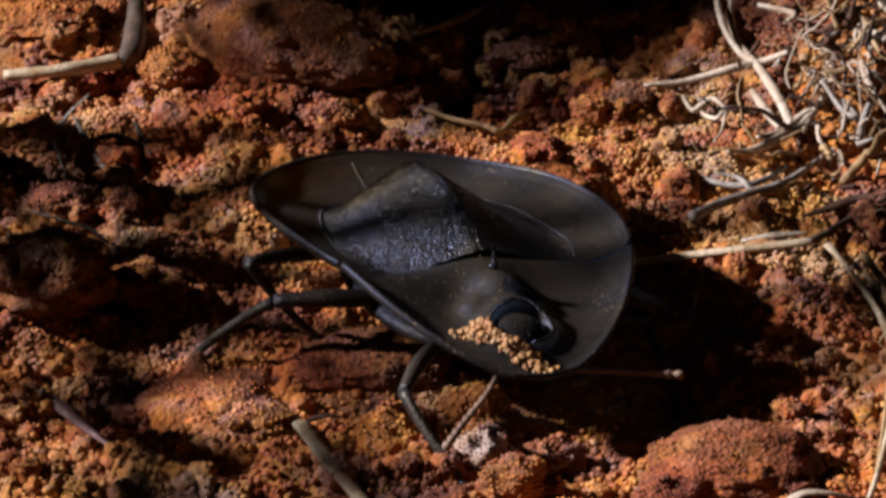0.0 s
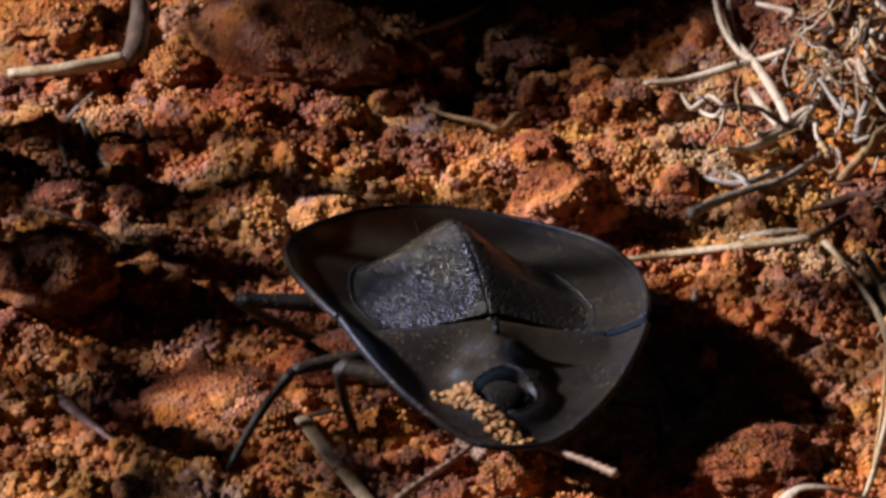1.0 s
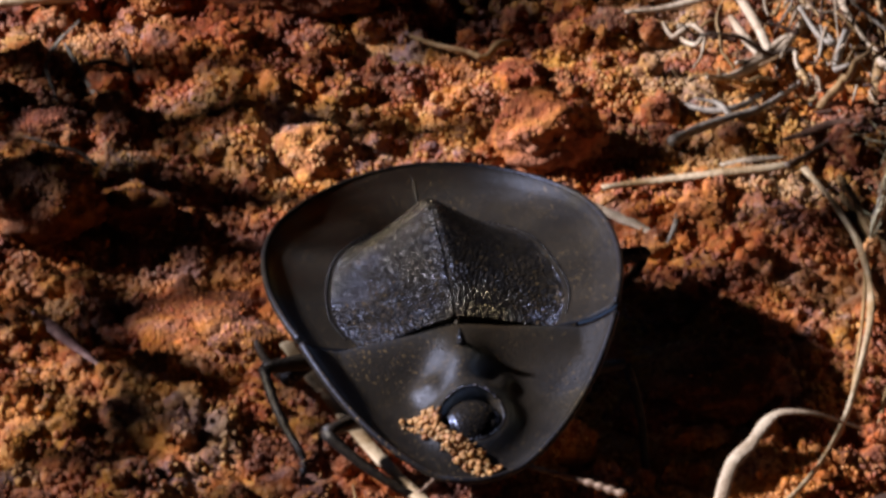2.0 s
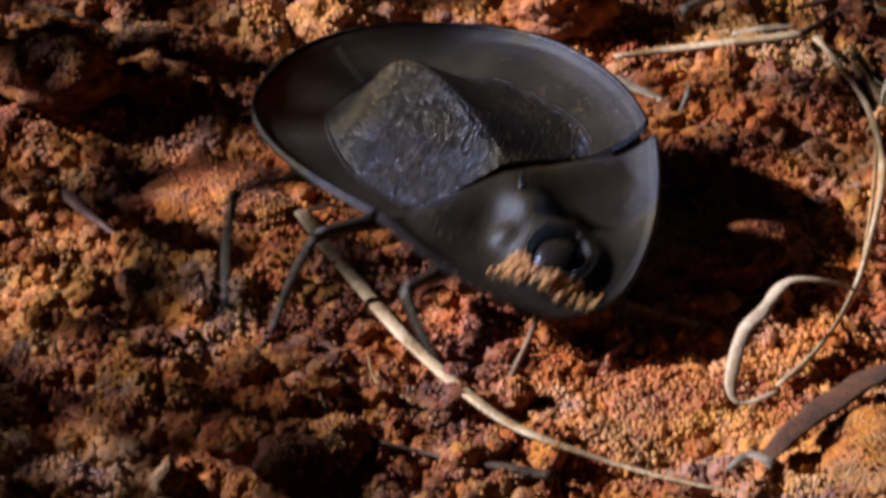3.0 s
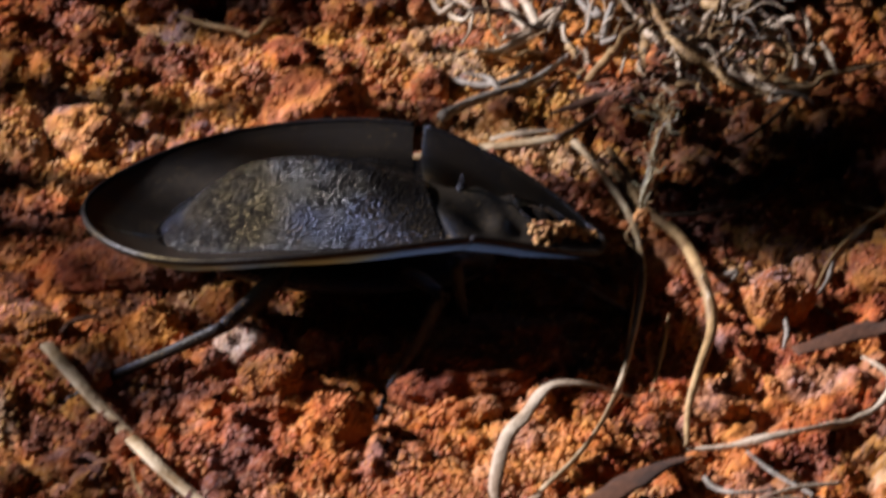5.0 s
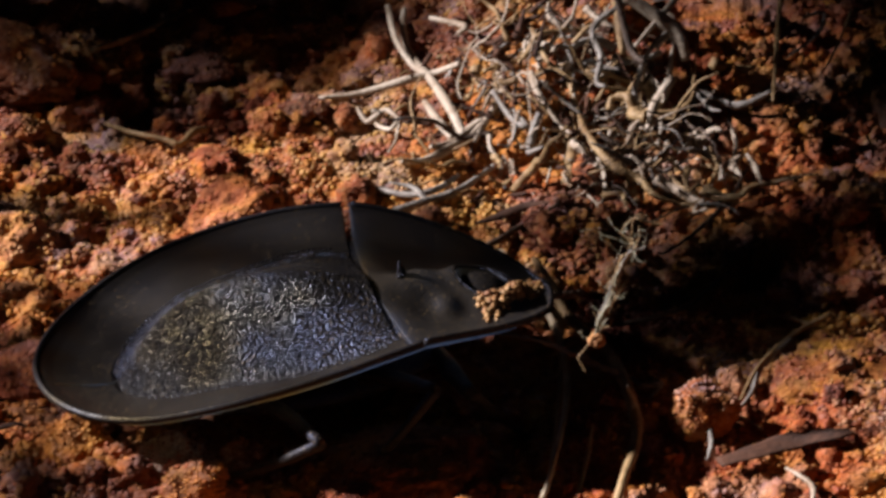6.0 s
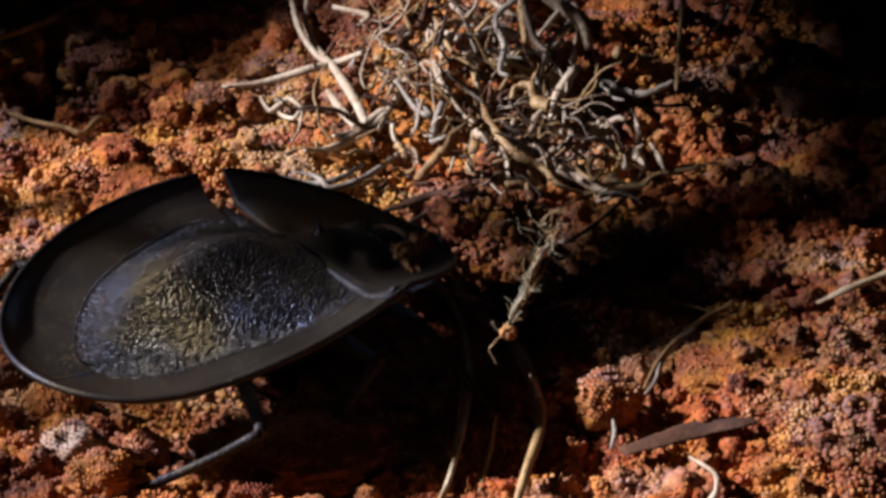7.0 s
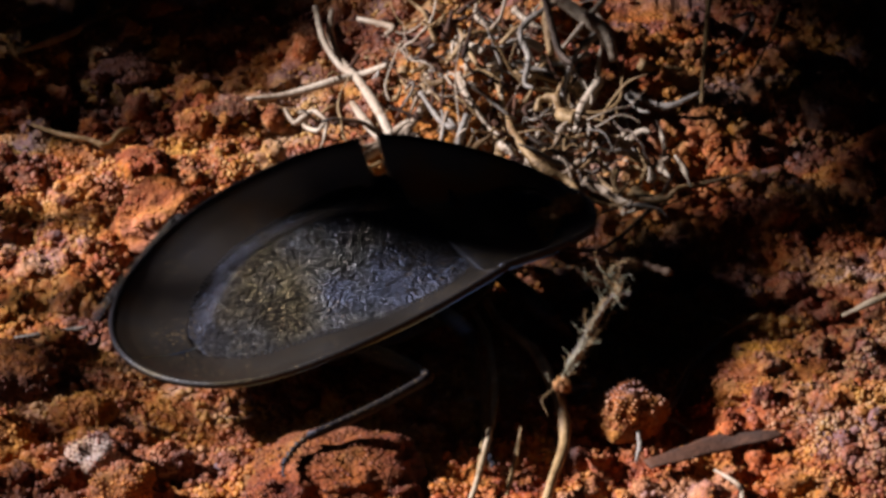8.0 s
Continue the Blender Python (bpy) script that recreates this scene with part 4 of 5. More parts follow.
# ---- an unseen dry shrub, added beside the set to dapple its edge with shade ----
def build_shade_shrub(x0, y0, y1, count, tall, seed):
    rng = np.random.default_rng(seed)
    shrub = tagged(new("shade_shrub"), "unseen added shrub of dark wiry stems that casts dappled shade", "shrub")
    shrub.location = (x0 * MM, (y0 + y1) / 2 * MM, 0)
    for k in range(count):
        x, y, z = rng.normal(0, 5), rng.uniform(y0, y1) - (y0 + y1) / 2, gz(x0, y0) - 1
        line = []
        lx, ly = rng.normal(0, 0.25, 2)
        for i in range(10):
            line.append((x, y, z))
            lx, ly = 0.8 * lx + rng.normal(0, 0.22), 0.8 * ly + rng.normal(0, 0.3)
            x, y, z = x + lx * tall / 12, y + ly * tall / 9, z + tall / 9 * rng.uniform(0.6, 1.2)
        line = smooth_line(line, 4)
        r = rng.uniform(0.35, 0.9)
        v, f = sweep(line, taper(len(line), r, r * 0.9, r * 0.4), taper(len(line), r, r * 0.9, r * 0.4), 7, 0, 0.2, k)
        mesh_object("stem", v, f, DARK_TWIG, shrub)


build_shade_shrub(-84, -26, 42, 72, 42, 31)
build_shade_shrub(-78, -30, -2, 50, 46, 32)


def build_shade_branch(y_from, y_to, z0, z1, count, seed):
    """Unseen twigs added to cast shade; they reach out sideways from an upright stem."""
    rng = np.random.default_rng(seed)
    branch = tagged(new("shade_branch"), "unseen added branch with long bare twigs that cast shade", "branch", "dead branches beside the lit soil")
    branch.location = (-0.060, y_from * MM, 0)
    line = smooth_line([(0, 0, -2), (1.5, 0.5, z0 * 0.4), (-1, 0, z0), (0, -0.5, z1 + 3)], 8)
    v, f = sweep(line, taper(len(line), 2.0, 1.5, 0.7), taper(len(line), 2.0, 1.5, 0.7), 9, 0, 0.15, seed)
    mesh_object("stem", v, f, DARK_TWIG, branch)
    for k in range(count):
        z = z0 + (z1 - z0) * (k + rng.random()) / count
        line = [(rng.normal(0, 1), (y_to - y_from) * u, z + rng.normal(0, 1.3)) for u in np.linspace(0, rng.uniform(0.85, 1.1), 8)]
        line[0] = (0, 0, z)
        line = smooth_line(line, 5)
        r = rng.uniform(0.6, 1.2)
        v, f = sweep(line, taper(len(line), r, r, r * 0.5), taper(len(line), r, r, r * 0.5), 7, 0, 0.2, k + seed)
        mesh_object("twig", v, f, DARK_TWIG, branch)


# out of view, each placed so its shadow darkens one patch of soil
build_shade_branch(35.4, 49.3, 57.0, 62.5, 7, 41)
build_shade_branch(21.9, 37.9, 50.0, 57.0, 10, 49)
build_shade_branch(67.8, 38.8, 59.5, 72.6, 13, 42)
build_shade_branch(67.4, 45.5, 27.0, 40.5, 9, 43)
build_shade_branch(41.8, 18.8, 20.7, 30.3, 3, 44)
build_shade_branch(-27.6, -3.6, 21.2, 33.3, 8, 45)
build_shade_branch(66.9, 44.9, 57.5, 65.6, 13, 46)
build_shade_branch(22.5, -3.5, 24.2, 37.4, 5, 47)
build_shade_branch(78.1, 54.1, 34.3, 46.4, 18, 50)
build_shade_branch(27.0, 42.0, 50.5, 57.0, 6, 51)


# ---- the beetle (millimetres; x ahead, y to its left, z over the level of its rim at head and tail) ----
def half_width(x):
    x = np.asarray(x, float)
    back = 9.35 * np.clip(1 - (np.abs(x + 1) / 13) ** 2.25, 0, 1) ** 0.5
    front = 9.35 * np.clip(1 - (np.abs(x + 1) / 15.6) ** 1.9, 0, 1) ** 0.56
    return np.where(x < -1, back, front)


_x = 0.3 - np.cos(np.linspace(0, np.pi, 721)) * 14.3
_ang = np.arctan2(half_width(_x), _x + 1)[::-1]
_rad = np.hypot(half_width(_x), _x + 1)[::-1]


def rim_radius(ang):
    return np.interp(np.abs((ang + np.pi) % (2 * np.pi) - np.pi), _ang, _rad)


def step(a, b, v):
    u = np.clip((v - a) / (b - a), 0, 1)
    return u * u * (3 - 2 * u)


def dome_half(x):
    """Half the width of the wing dome."""
    x = np.asarray(x, float)
    return np.maximum(6.35 * np.clip(1 - (np.clip(1.0 - x, 0, 20) / 10.9) ** 1.9, 0, 1) ** 0.5 * (1 - 0.012 * np.clip(x - 1, 0, 9) ** 2), 0.05)


_cx = np.linspace(-15, 15, 1201)
_k = np.exp(-0.5 * (np.linspace(-2, 2, 161) / 0.6) ** 2)


def profile(xs, zs):
    """A smoothed height along the body."""
    return np.convolve(np.pad(np.interp(_cx, xs, zs), 80, "edge"), _k / _k.sum(), "valid")


# along the body: ridge of the dome, bottom of the dish, rim behind the joint
CREST = profile((-10.1, -9.5, -8.7, -7.6, -5.8, -4.0, -2.0, 0.9, 3.0, 4.6), (-1.3, -0.4, 0.9, 2.4, 3.8, 4.35, 4.5, 4.15, 3.4, 2.8))
FLOOR = profile((-14, -10, -9, -7, -5, -1.5, 2.3, 4.8, 7.0, 10.0, 13.0), (-1.0, -1.25, -0.7, 0.05, 0.7, 0.9, 1.35, 1.4, 0.8, -0.18, -0.9))
RIM_Z = profile((-14, -12, -9.5, -7, -4.4, -1, 2, 4.8, 6), (0.3, 0.5, 1.0, 1.6, 2.1, 2.65, 3.05, 3.15, 3.0))


def dish(x, y):
    """Height of the upper side of the shell."""
    x, y = np.asarray(x, float), np.asarray(y, float)
    ang = np.arctan2(y, x + 1)
    rho = np.hypot(x + 1, y) / rim_radius(ang)
    rim = np.where(x < 4.8, np.interp(x, _cx, RIM_Z), 3.5 * np.clip(1 - (x / 14.0) ** 2, 0, 1) ** 0.9)
    g = 0.74 * np.clip((rho - 0.46) / 0.54, 0, 1.05) ** 1.25 + 0.26 * step(0.82, 1.04, rho)
    floor = np.interp(x, _cx, FLOOR)
    z = floor + (rim - floor) * g
    # the domed wing covers, steep behind, with a keel that grows sharper towards the tail
    crest = np.maximum(np.interp(x, _cx, CREST) - floor, 0)
    d = np.clip(np.abs(y) / dome_half(x), 0, 1.0)
    keel = 0.72 + 0.26 * step(2.5, -5.0, x)
    d = np.sqrt(d * d + 0.0036) * (1 - 0.0018)
    prof = (1 - keel) * np.clip(1 - d**2.2, 0, 1) + keel * np.clip(1 - d, 0, 1) ** 1.3
    dome = np.where((x < 4.75) & (d < 1), floor + (0.05 + 0.17 * step(-9.0, -4.0, x)) * d**3 + crest * prof, -5.0)
    gap = np.clip(0.5 - np.abs(z - dome), 0, 0.5)
    z = np.maximum(z, dome) + gap * gap * 0.35
    # the neck shield: it meets the dome, bears the spine and opens round the head
    d = np.clip(np.abs(y) / 6.4, 0, 1.0)
    meet = 1.25 * (0.7 * (1 - d**2) + 0.3 * (1 - d)) * np.exp(-((np.clip(x, 4.9, 20) - 4.9) / 2.2) ** 2)
    hump = 1.75 * np.exp(-((x - 7.2) / 2.0) ** 2 - (y / 1.7) ** 2) + 1.0 * np.exp(-((x - 10.4) / 2.2) ** 2 - (y / 2.3) ** 2) + 0.40 * np.exp(-((x - 8.5) / 0.8) ** 2 - ((np.abs(y) - 2.0) / 0.7) ** 2)
    ring = np.hypot((x - 10.9) * 1.1, y * 0.95)
    lip = 0.5 * np.exp(-((np.clip(ring, 1.7, 20) - 1.7) / 0.8) ** 2)
    pit = -1.05 * (1 - step(1.1, 1.75, ring))
    wrinkle = 0.10 * np.sin(2.6 * x + 1.3 * np.sin(y)) * np.exp(-((x - 8.6) / 1.6) ** 2 - (y / 3.0) ** 2)
    neck = np.sqrt(meet**2 + hump**2) + lip + pit + wrinkle
    return np.where(x >= 4.75, z + neck, z)


def bowed(x, y, z):
    """The joint between shield and wing covers runs forward at the sides."""
    fwd = 0.85 * np.clip(np.abs(y) / 8.9, 0, 1.2) ** 2 * np.exp(-((x - 4.7) / 4.2) ** 2)
    return np.stack([x + fwd, y * half_width(np.minimum(x + fwd, 14.55)) / np.maximum(half_width(x), 0.05), z], -1)


def fan(cx, a0, a1, n_ang, n_rad):
    """A part of the dish, in rays from (cx, 0) to the rim between two angles."""
    ang = np.radians(np.linspace(a0, a1, n_ang))
    verts = []
    for a in ang:
        c, s = math.cos(a), math.sin(a)
        lo, hi = 0.0, 30.0
        for _ in range(40):
            r = (lo + hi) / 2
            x, y = cx + r * c, r * s
            if -14 < x < 14.6 and abs(y) < float(half_width(x)):
                lo = r
            else:
                hi = r
        t = np.linspace(0.0, 1, n_rad) ** 0.9
        x, y = cx + lo * t * c, lo * t * s
        z = dish(x, y)
        z = z + 0.16 * step(0.94, 1.0, t)
        verts.append(np.where((x > 12)[:, None], np.stack([x, y, z], -1), bowed(x, y, z)))
    return np.array(verts)


def shell(name, verts, mat, parent, label, thick=0.32):
    n, m = verts.shape[:2]
    ob = mesh_object(name, verts.reshape(-1, 3), grid_faces(n, m), mat, parent, label)
    s = ob.modifiers.new("thickness", "SOLIDIFY")
    s.thickness, s.offset = thick * MM, -1
    return ob


def ball(name, centre, radii, mat, parent, label="", levels=4, rot=0.0, rough=0.0, seed=0):
    v, f = ICO[levels]
    if rough:
        v = v * (1 + rough * (vnoise(*(v * 2 + seed).T, seed=seed)[:, None] - 0.5))
    v = v * np.array(radii)
    c, s = math.cos(radians(rot)), math.sin(radians(rot))
    v = np.stack([v[:, 0] * c + v[:, 2] * s, v[:, 1], -v[:, 0] * s + v[:, 2] * c], -1) + np.array(centre)
    return mesh_object(name, v, f, mat, parent, label)


LEGS, ANTENNAE = [], []


def build_beetle():
    beetle = tagged(new("pie_dish_beetle"), "large black pie-dish beetle with wide upturned rim walking over red soil", "beetle")
    e = fan(4.62, 90.5, 269.5, 300, 130)
    inside = np.where(e[..., 0] < 4.4, np.abs(e[..., 1]) / dome_half(e[..., 0]), 1.0)
    e[..., 2] -= 0.25 * (1 - step(0.86, 0.97, inside))
    cover = shell("wing_cover", e, FLANGE, beetle, "domed dark wing covers with broad upturned margin")
    p = fan(4.8, -89.4, 89.4, 170, 70)
    shield = shell("neck_shield", p, FLANGE, beetle, "wide dark neck shield curling round the head")
    # the rounded edge of the dish
    for edge, owner in ((e, cover), (p, shield)):
        v, f = sweep(edge[::2, -1] - np.array([0, 0, 0.12]), 0.17, 0.20, 8)
        mesh_object("rim", v, f, RIM, owner, "rounded glossy edge of the dish")
    # polished dome laid over the wing covers, one for each side
    for side, name in ((1, "wing_dome"), (-1, "wing_dome")):
        u = np.linspace(0, 1, 90)
        x = -9.72 + 14.27 * u**0.85
        b = dome_half(x)
        q = np.linspace(0.002, 0.99, 46)
        xx, yy = np.repeat(x[:, None], 46, 1), side * b[:, None] * q[None]
        zz = dish(xx, yy) + 0.16 * (1 - q[None] ** 4) - 0.02 - 0.03 * np.exp(-((q[None] - 0.0) / 0.02) ** 2)
        v = bowed(xx, yy, zz)
        if side > 0:
            v = v[:, ::-1]
        shell(name, v, SHELL, beetle, "glossy pitted black half of the wing dome", 0.15)
    # dark skin that closes the joint between dome and shield
    xx, yy = np.meshgrid(np.linspace(4.2, 5.3, 12), np.linspace(-6.4, 6.4, 41), indexing="ij")
    u = step(4.35, 5.1, xx)
    zz = (1 - u) * dish(np.minimum(xx, 4.5), yy) + u * dish(np.maximum(xx, 5.0), yy) - 0.14
    shell("neck_skin", bowed(xx, yy, zz)[:, ::-1], HEAD, beetle, "dark skin joining shield and wing covers", 0.1)
    # rows of small tubercles where dome and margin meet
    v0, f0 = ICO[1]
    bead = None
    for side in (1, -1):
        for u in np.linspace(0.03, 0.95, 46):
            x = -9.0 + 13.2 * u
            y = side * (float(dome_half(x)) + 0.06)
            at = bowed(np.array(x), np.array(y), dish(np.array(x), np.array(y)))
            if bead is None:
                knob = mesh_object("tubercle", v0 * np.array([0.13, 0.11, 0.10]), f0, SHELL, beetle)
                bead = knob.data
            else:
                knob = new("tubercle", bead)
                knob.parent = beetle
            knob.location = at * MM
    # fine seam from the dome to the tail
    xs = np.linspace(-9.6, -13.75, 26)
    line = np.stack([xs, 0 * xs, dish(xs, 0 * xs) + 0.03], -1)
    v, f = sweep(line, taper(26, 0.07, 0.05, 0.04), taper(26, 0.05, 0.04, 0.03), 8)
    mesh_object("seam", v, f, FLANGE, beetle, "fine raised black seam across the tail margin")
    # spine on the shield
    line = smooth_line([(6.1, 0, 1.2), (6.3, 0, 2.0), (6.5, 0, 2.8), (6.4, 0, 3.6)], 6)
    v, f = sweep(line, taper(len(line), 0.85, 0.36, 0.07), taper(len(line), 0.95, 0.40, 0.07), 12)
    mesh_object("spine", v, f, SHELL, shield, "upright pointed black spine")
    ball("head", (10.95, 0, 0.62), (1.55, 1.6, 1.05), HEAD, shield, "shiny black head in a round notch", rot=20)
    for side in (1, -1):
        ball("eye", (11.35, side * 1.0, 0.95), (0.45, 0.35, 0.4), HEAD, shield, "small glossy black eye", 2)
        ball("mandible", (12.1, side * 0.5, -0.4), (0.7, 0.35, 0.3), HEAD, shield, "", 2, 25)
    # collar ring round the head
    a = np.linspace(0, 2 * np.pi, 41)[:-1]
    ring = np.stack([10.9 + 1.50 * np.cos(a), 1.72 * np.sin(a), 0 * a], -1)
    ring[:, 2] = dish(ring[:, 0], ring[:, 1]) + 0.02
    ring = np.vstack([ring, ring[:1]])
    v, f = sweep(ring, 0.07, 0.08, 8)
    mesh_object("collar", v, f, SHELL, shield, "raised black collar round the head")
    # soil caught in the front of the dish
    rng = np.random.default_rng(8)
    vs, fs = [], []
    v0, f0 = ICO[2]
    for k in range(460):
        u = rng.random()
        x, y = 10.3 + 4.0 * u + rng.normal(0, 0.2), -2.55 + 3.2 * u**1.2 + rng.normal(0, 0.34) * (1.4 - 0.7 * u)
        if x > 14.3 or abs(y) > float(half_width(x)) * 0.93 or ((x - 10.9) / 1.35) ** 2 + (y / 1.5) ** 2 < 1:
            continue
        r = 0.07 + 0.13 * rng.random() ** 2
        z = float(dish(x, y)) + r * 0.3 + 0.2 * rng.random() * math.exp(-(((y + 2.55 - 3.2 * u**1.2) / 0.4) ** 2))
        lump = 1 + 0.7 * (vnoise(*(v0 * 1.3 + k).T, seed=k)[:, None] - 0.5)
        vs.append(v0 * r * lump * rng.uniform(0.75, 1.3, 3) + np.array([x, y, z]))
        fs.append(f0 + (len(vs) - 1) * len(v0))
    tagged(mesh_object("carried_soil", np.vstack(vs), np.vstack(fs), CARRIED, shield, "orange soil crumbs heaped in the front of the dish"), kind="stuff")
    # beaded antennae, each hinged at its root
    for side in (1, -1):
        line = smooth_line([(0, 0, 0), (2.5, side * -0.2, 0.25), (5.2, 0, 0.2), (7.6, side * 0.2, 0)], 24)
        n = np.arange(len(line))
        r = (0.10 + 0.13 * n / len(line)) * (0.72 + 0.45 * np.abs(np.sin(n * 0.52)))
        v, f = sweep(line, r, r, 9)
        feeler = mesh_object("antenna", v, f, ANTENNA, shield, "beaded pale brown antenna feeling ahead")
        feeler.location = (11.2 * MM, side * 1.2 * MM, -1.3 * MM)
        ANTENNAE.append(feeler)
    ball("belly", (0.4, 0, -1.25), (8.4, 5.2, 1.3), LEG, beetle, "dark rounded underside")
    # legs: hip, thigh, shin with foot
    for side in (1, -1):
        for hx, hy, rest, lf, lt in ((7.4, 3.0, (10.5, 9.0), 5.6, 5.6), (2.4, 3.8, (2.5, 11.8), 6.4, 6.2), (-3.4, 3.6, (-10.5, 11.0), 8.0, 7.6)):
            th = leg_mesh("thigh", lf, 0.42, 0.58, 0.40, beetle)
            sh = leg_mesh("shin", lt, 0.36, 0.30, 0.26, beetle)
            foot(sh, lt)
            LEGS.append((th, sh, Vector((hx, side * hy, -0.7)), Vector((rest[0], side * rest[1])), lf, lt))
    return beetle, shield


def leg_mesh(name, length, r0, r1, r2, parent):
    line = np.stack([np.linspace(0, length, 14), np.zeros(14), np.zeros(14)], -1)
    line[:, 2] += 0.25 * np.sin(np.linspace(0, np.pi, 14))
    v, f = sweep(line, taper(14, r0, r1, r2), taper(14, r0, r1, r2) * 0.8, 10)
    return mesh_object(name, v, f, LEG, parent, "slender black leg segment")


def foot(shin, length):
    line = smooth_line([(length - 0.2, 0, 0), (length + 0.7, 0, 0.25), (length + 1.5, 0, 0.75), (length + 2.3, 0, 1.4)], 8)
    r = 0.17 + 0.06 * np.sin(np.arange(len(line)) * 1.57)
    v, f = sweep(line, r, r, 8)
    mesh_object("foot", v, f, LEG, shin, "jointed dark foot")
    for side in (1, -1):
        line = smooth_line([(length + 2.2, 0, 1.35), (length + 2.6, side * 0.22, 1.75), (length + 2.7, side * 0.35, 2.2)], 5)
        v, f = sweep(line, taper(len(line), 0.09, 0.07, 0.02), taper(len(line), 0.09, 0.07, 0.02), 6)
        mesh_object("claw", v, f, LEG, shin, "tiny curved claw")


CRUMBS = soil("caught_crumbs", (0.48, 0.18, 0.05), (0.62, 0.30, 0.10), (0.70, 0.45, 0.22), 0.2, True, 0.3, lying=False)
beetle, shield = build_beetle()


# ---- a dry root tuft, which the beetle knocks ----
def build_tuft():
    ob = tagged(new("root_tuft"), "small upright frayed tuft of pale dry rootlets", "root tuft")
    rng = np.random.default_rng(5)
    line = smooth_line([(0, 0, 0), (0.25, 0, 1.4), (0.75, 0.1, 2.8), (1.0, 0, 4.0), (1.5, 0, 5.0), (1.9, 0.1, 5.5), (1.7, 0.2, 6.1)], 6)
    v, f = sweep(line, taper(len(line), 0.10, 0.12, 0.04), taper(len(line), 0.10, 0.11, 0.04), 8, 0, 0.4, 2)
    mesh_object("stem", v, f, SAGE, ob, "frayed grey-green stem")
    spine_line = [(0, 0, 0), (0.25, 0, 1.4), (0.75, 0.1, 2.8), (1.0, 0, 4.0), (1.5, 0, 5.0), (1.9, 0.1, 5.5), (1.7, 0.2, 6.1), (1.1, 0.2, 6.5)]
    for k in range(20):
        first = int(rng.integers(0, 5))
        ox, oy = rng.normal(0, 0.09, 2)
        pts = [(x + ox * (1 + 0.45 * i) + rng.normal(0, 0.08 + 0.1 * i), y + oy * (1 + 0.45 * i) + rng.normal(0, 0.08 + 0.1 * i), z + rng.normal(0, 0.2)) for i, (x, y, z) in enumerate(spine_line[first:first + int(rng.integers(3, 5))])]
        line = smooth_line(pts, 6)
        r = rng.uniform(0.03, 0.06)
        v, f = sweep(line, taper(len(line), r, r, r * 0.3), taper(len(line), r, r, r * 0.3), 6, 0, 0.3, k)
        mesh_object("rootlet", v, f, (TAN_ROOT, SAGE, GREY_ROOT)[k % 3], ob)
    for k in range(46):
        i = int(rng.integers(0, 7))
        x, y, z = (np.array(spine_line[i]) + (np.array(spine_line[i + 1]) - np.array(spine_line[i])) * rng.random())
        pts, lean = [], rng.normal(0, 0.16, 3) + np.array([0.0, 0, 0.1])
        for q in range(int(rng.integers(4, 7))):
            pts.append((x, y, z))
            lean = 0.75 * lean + rng.normal(0, 0.17, 3)
            x, y, z = x + lean[0], y + lean[1], z + lean[2]
        line = smooth_line(pts, 5)
        r = rng.uniform(0.018, 0.036)
        v, f = sweep(line, taper(len(line), r, r, r * 0.4), taper(len(line), r, r, r * 0.4), 5, 0, 0.3, k)
        mesh_object("fibre", v, f, (SAGE, SAGE, TAN_ROOT)[k % 3], ob)
    ball("soil_crumb", (0, 0, 0.1), (0.46, 0.4, 0.42), CRUMBS, ob, "orange soil crumb at the foot", 4, 0, 0.6, 3)
    return ob


tuft = build_tuft()


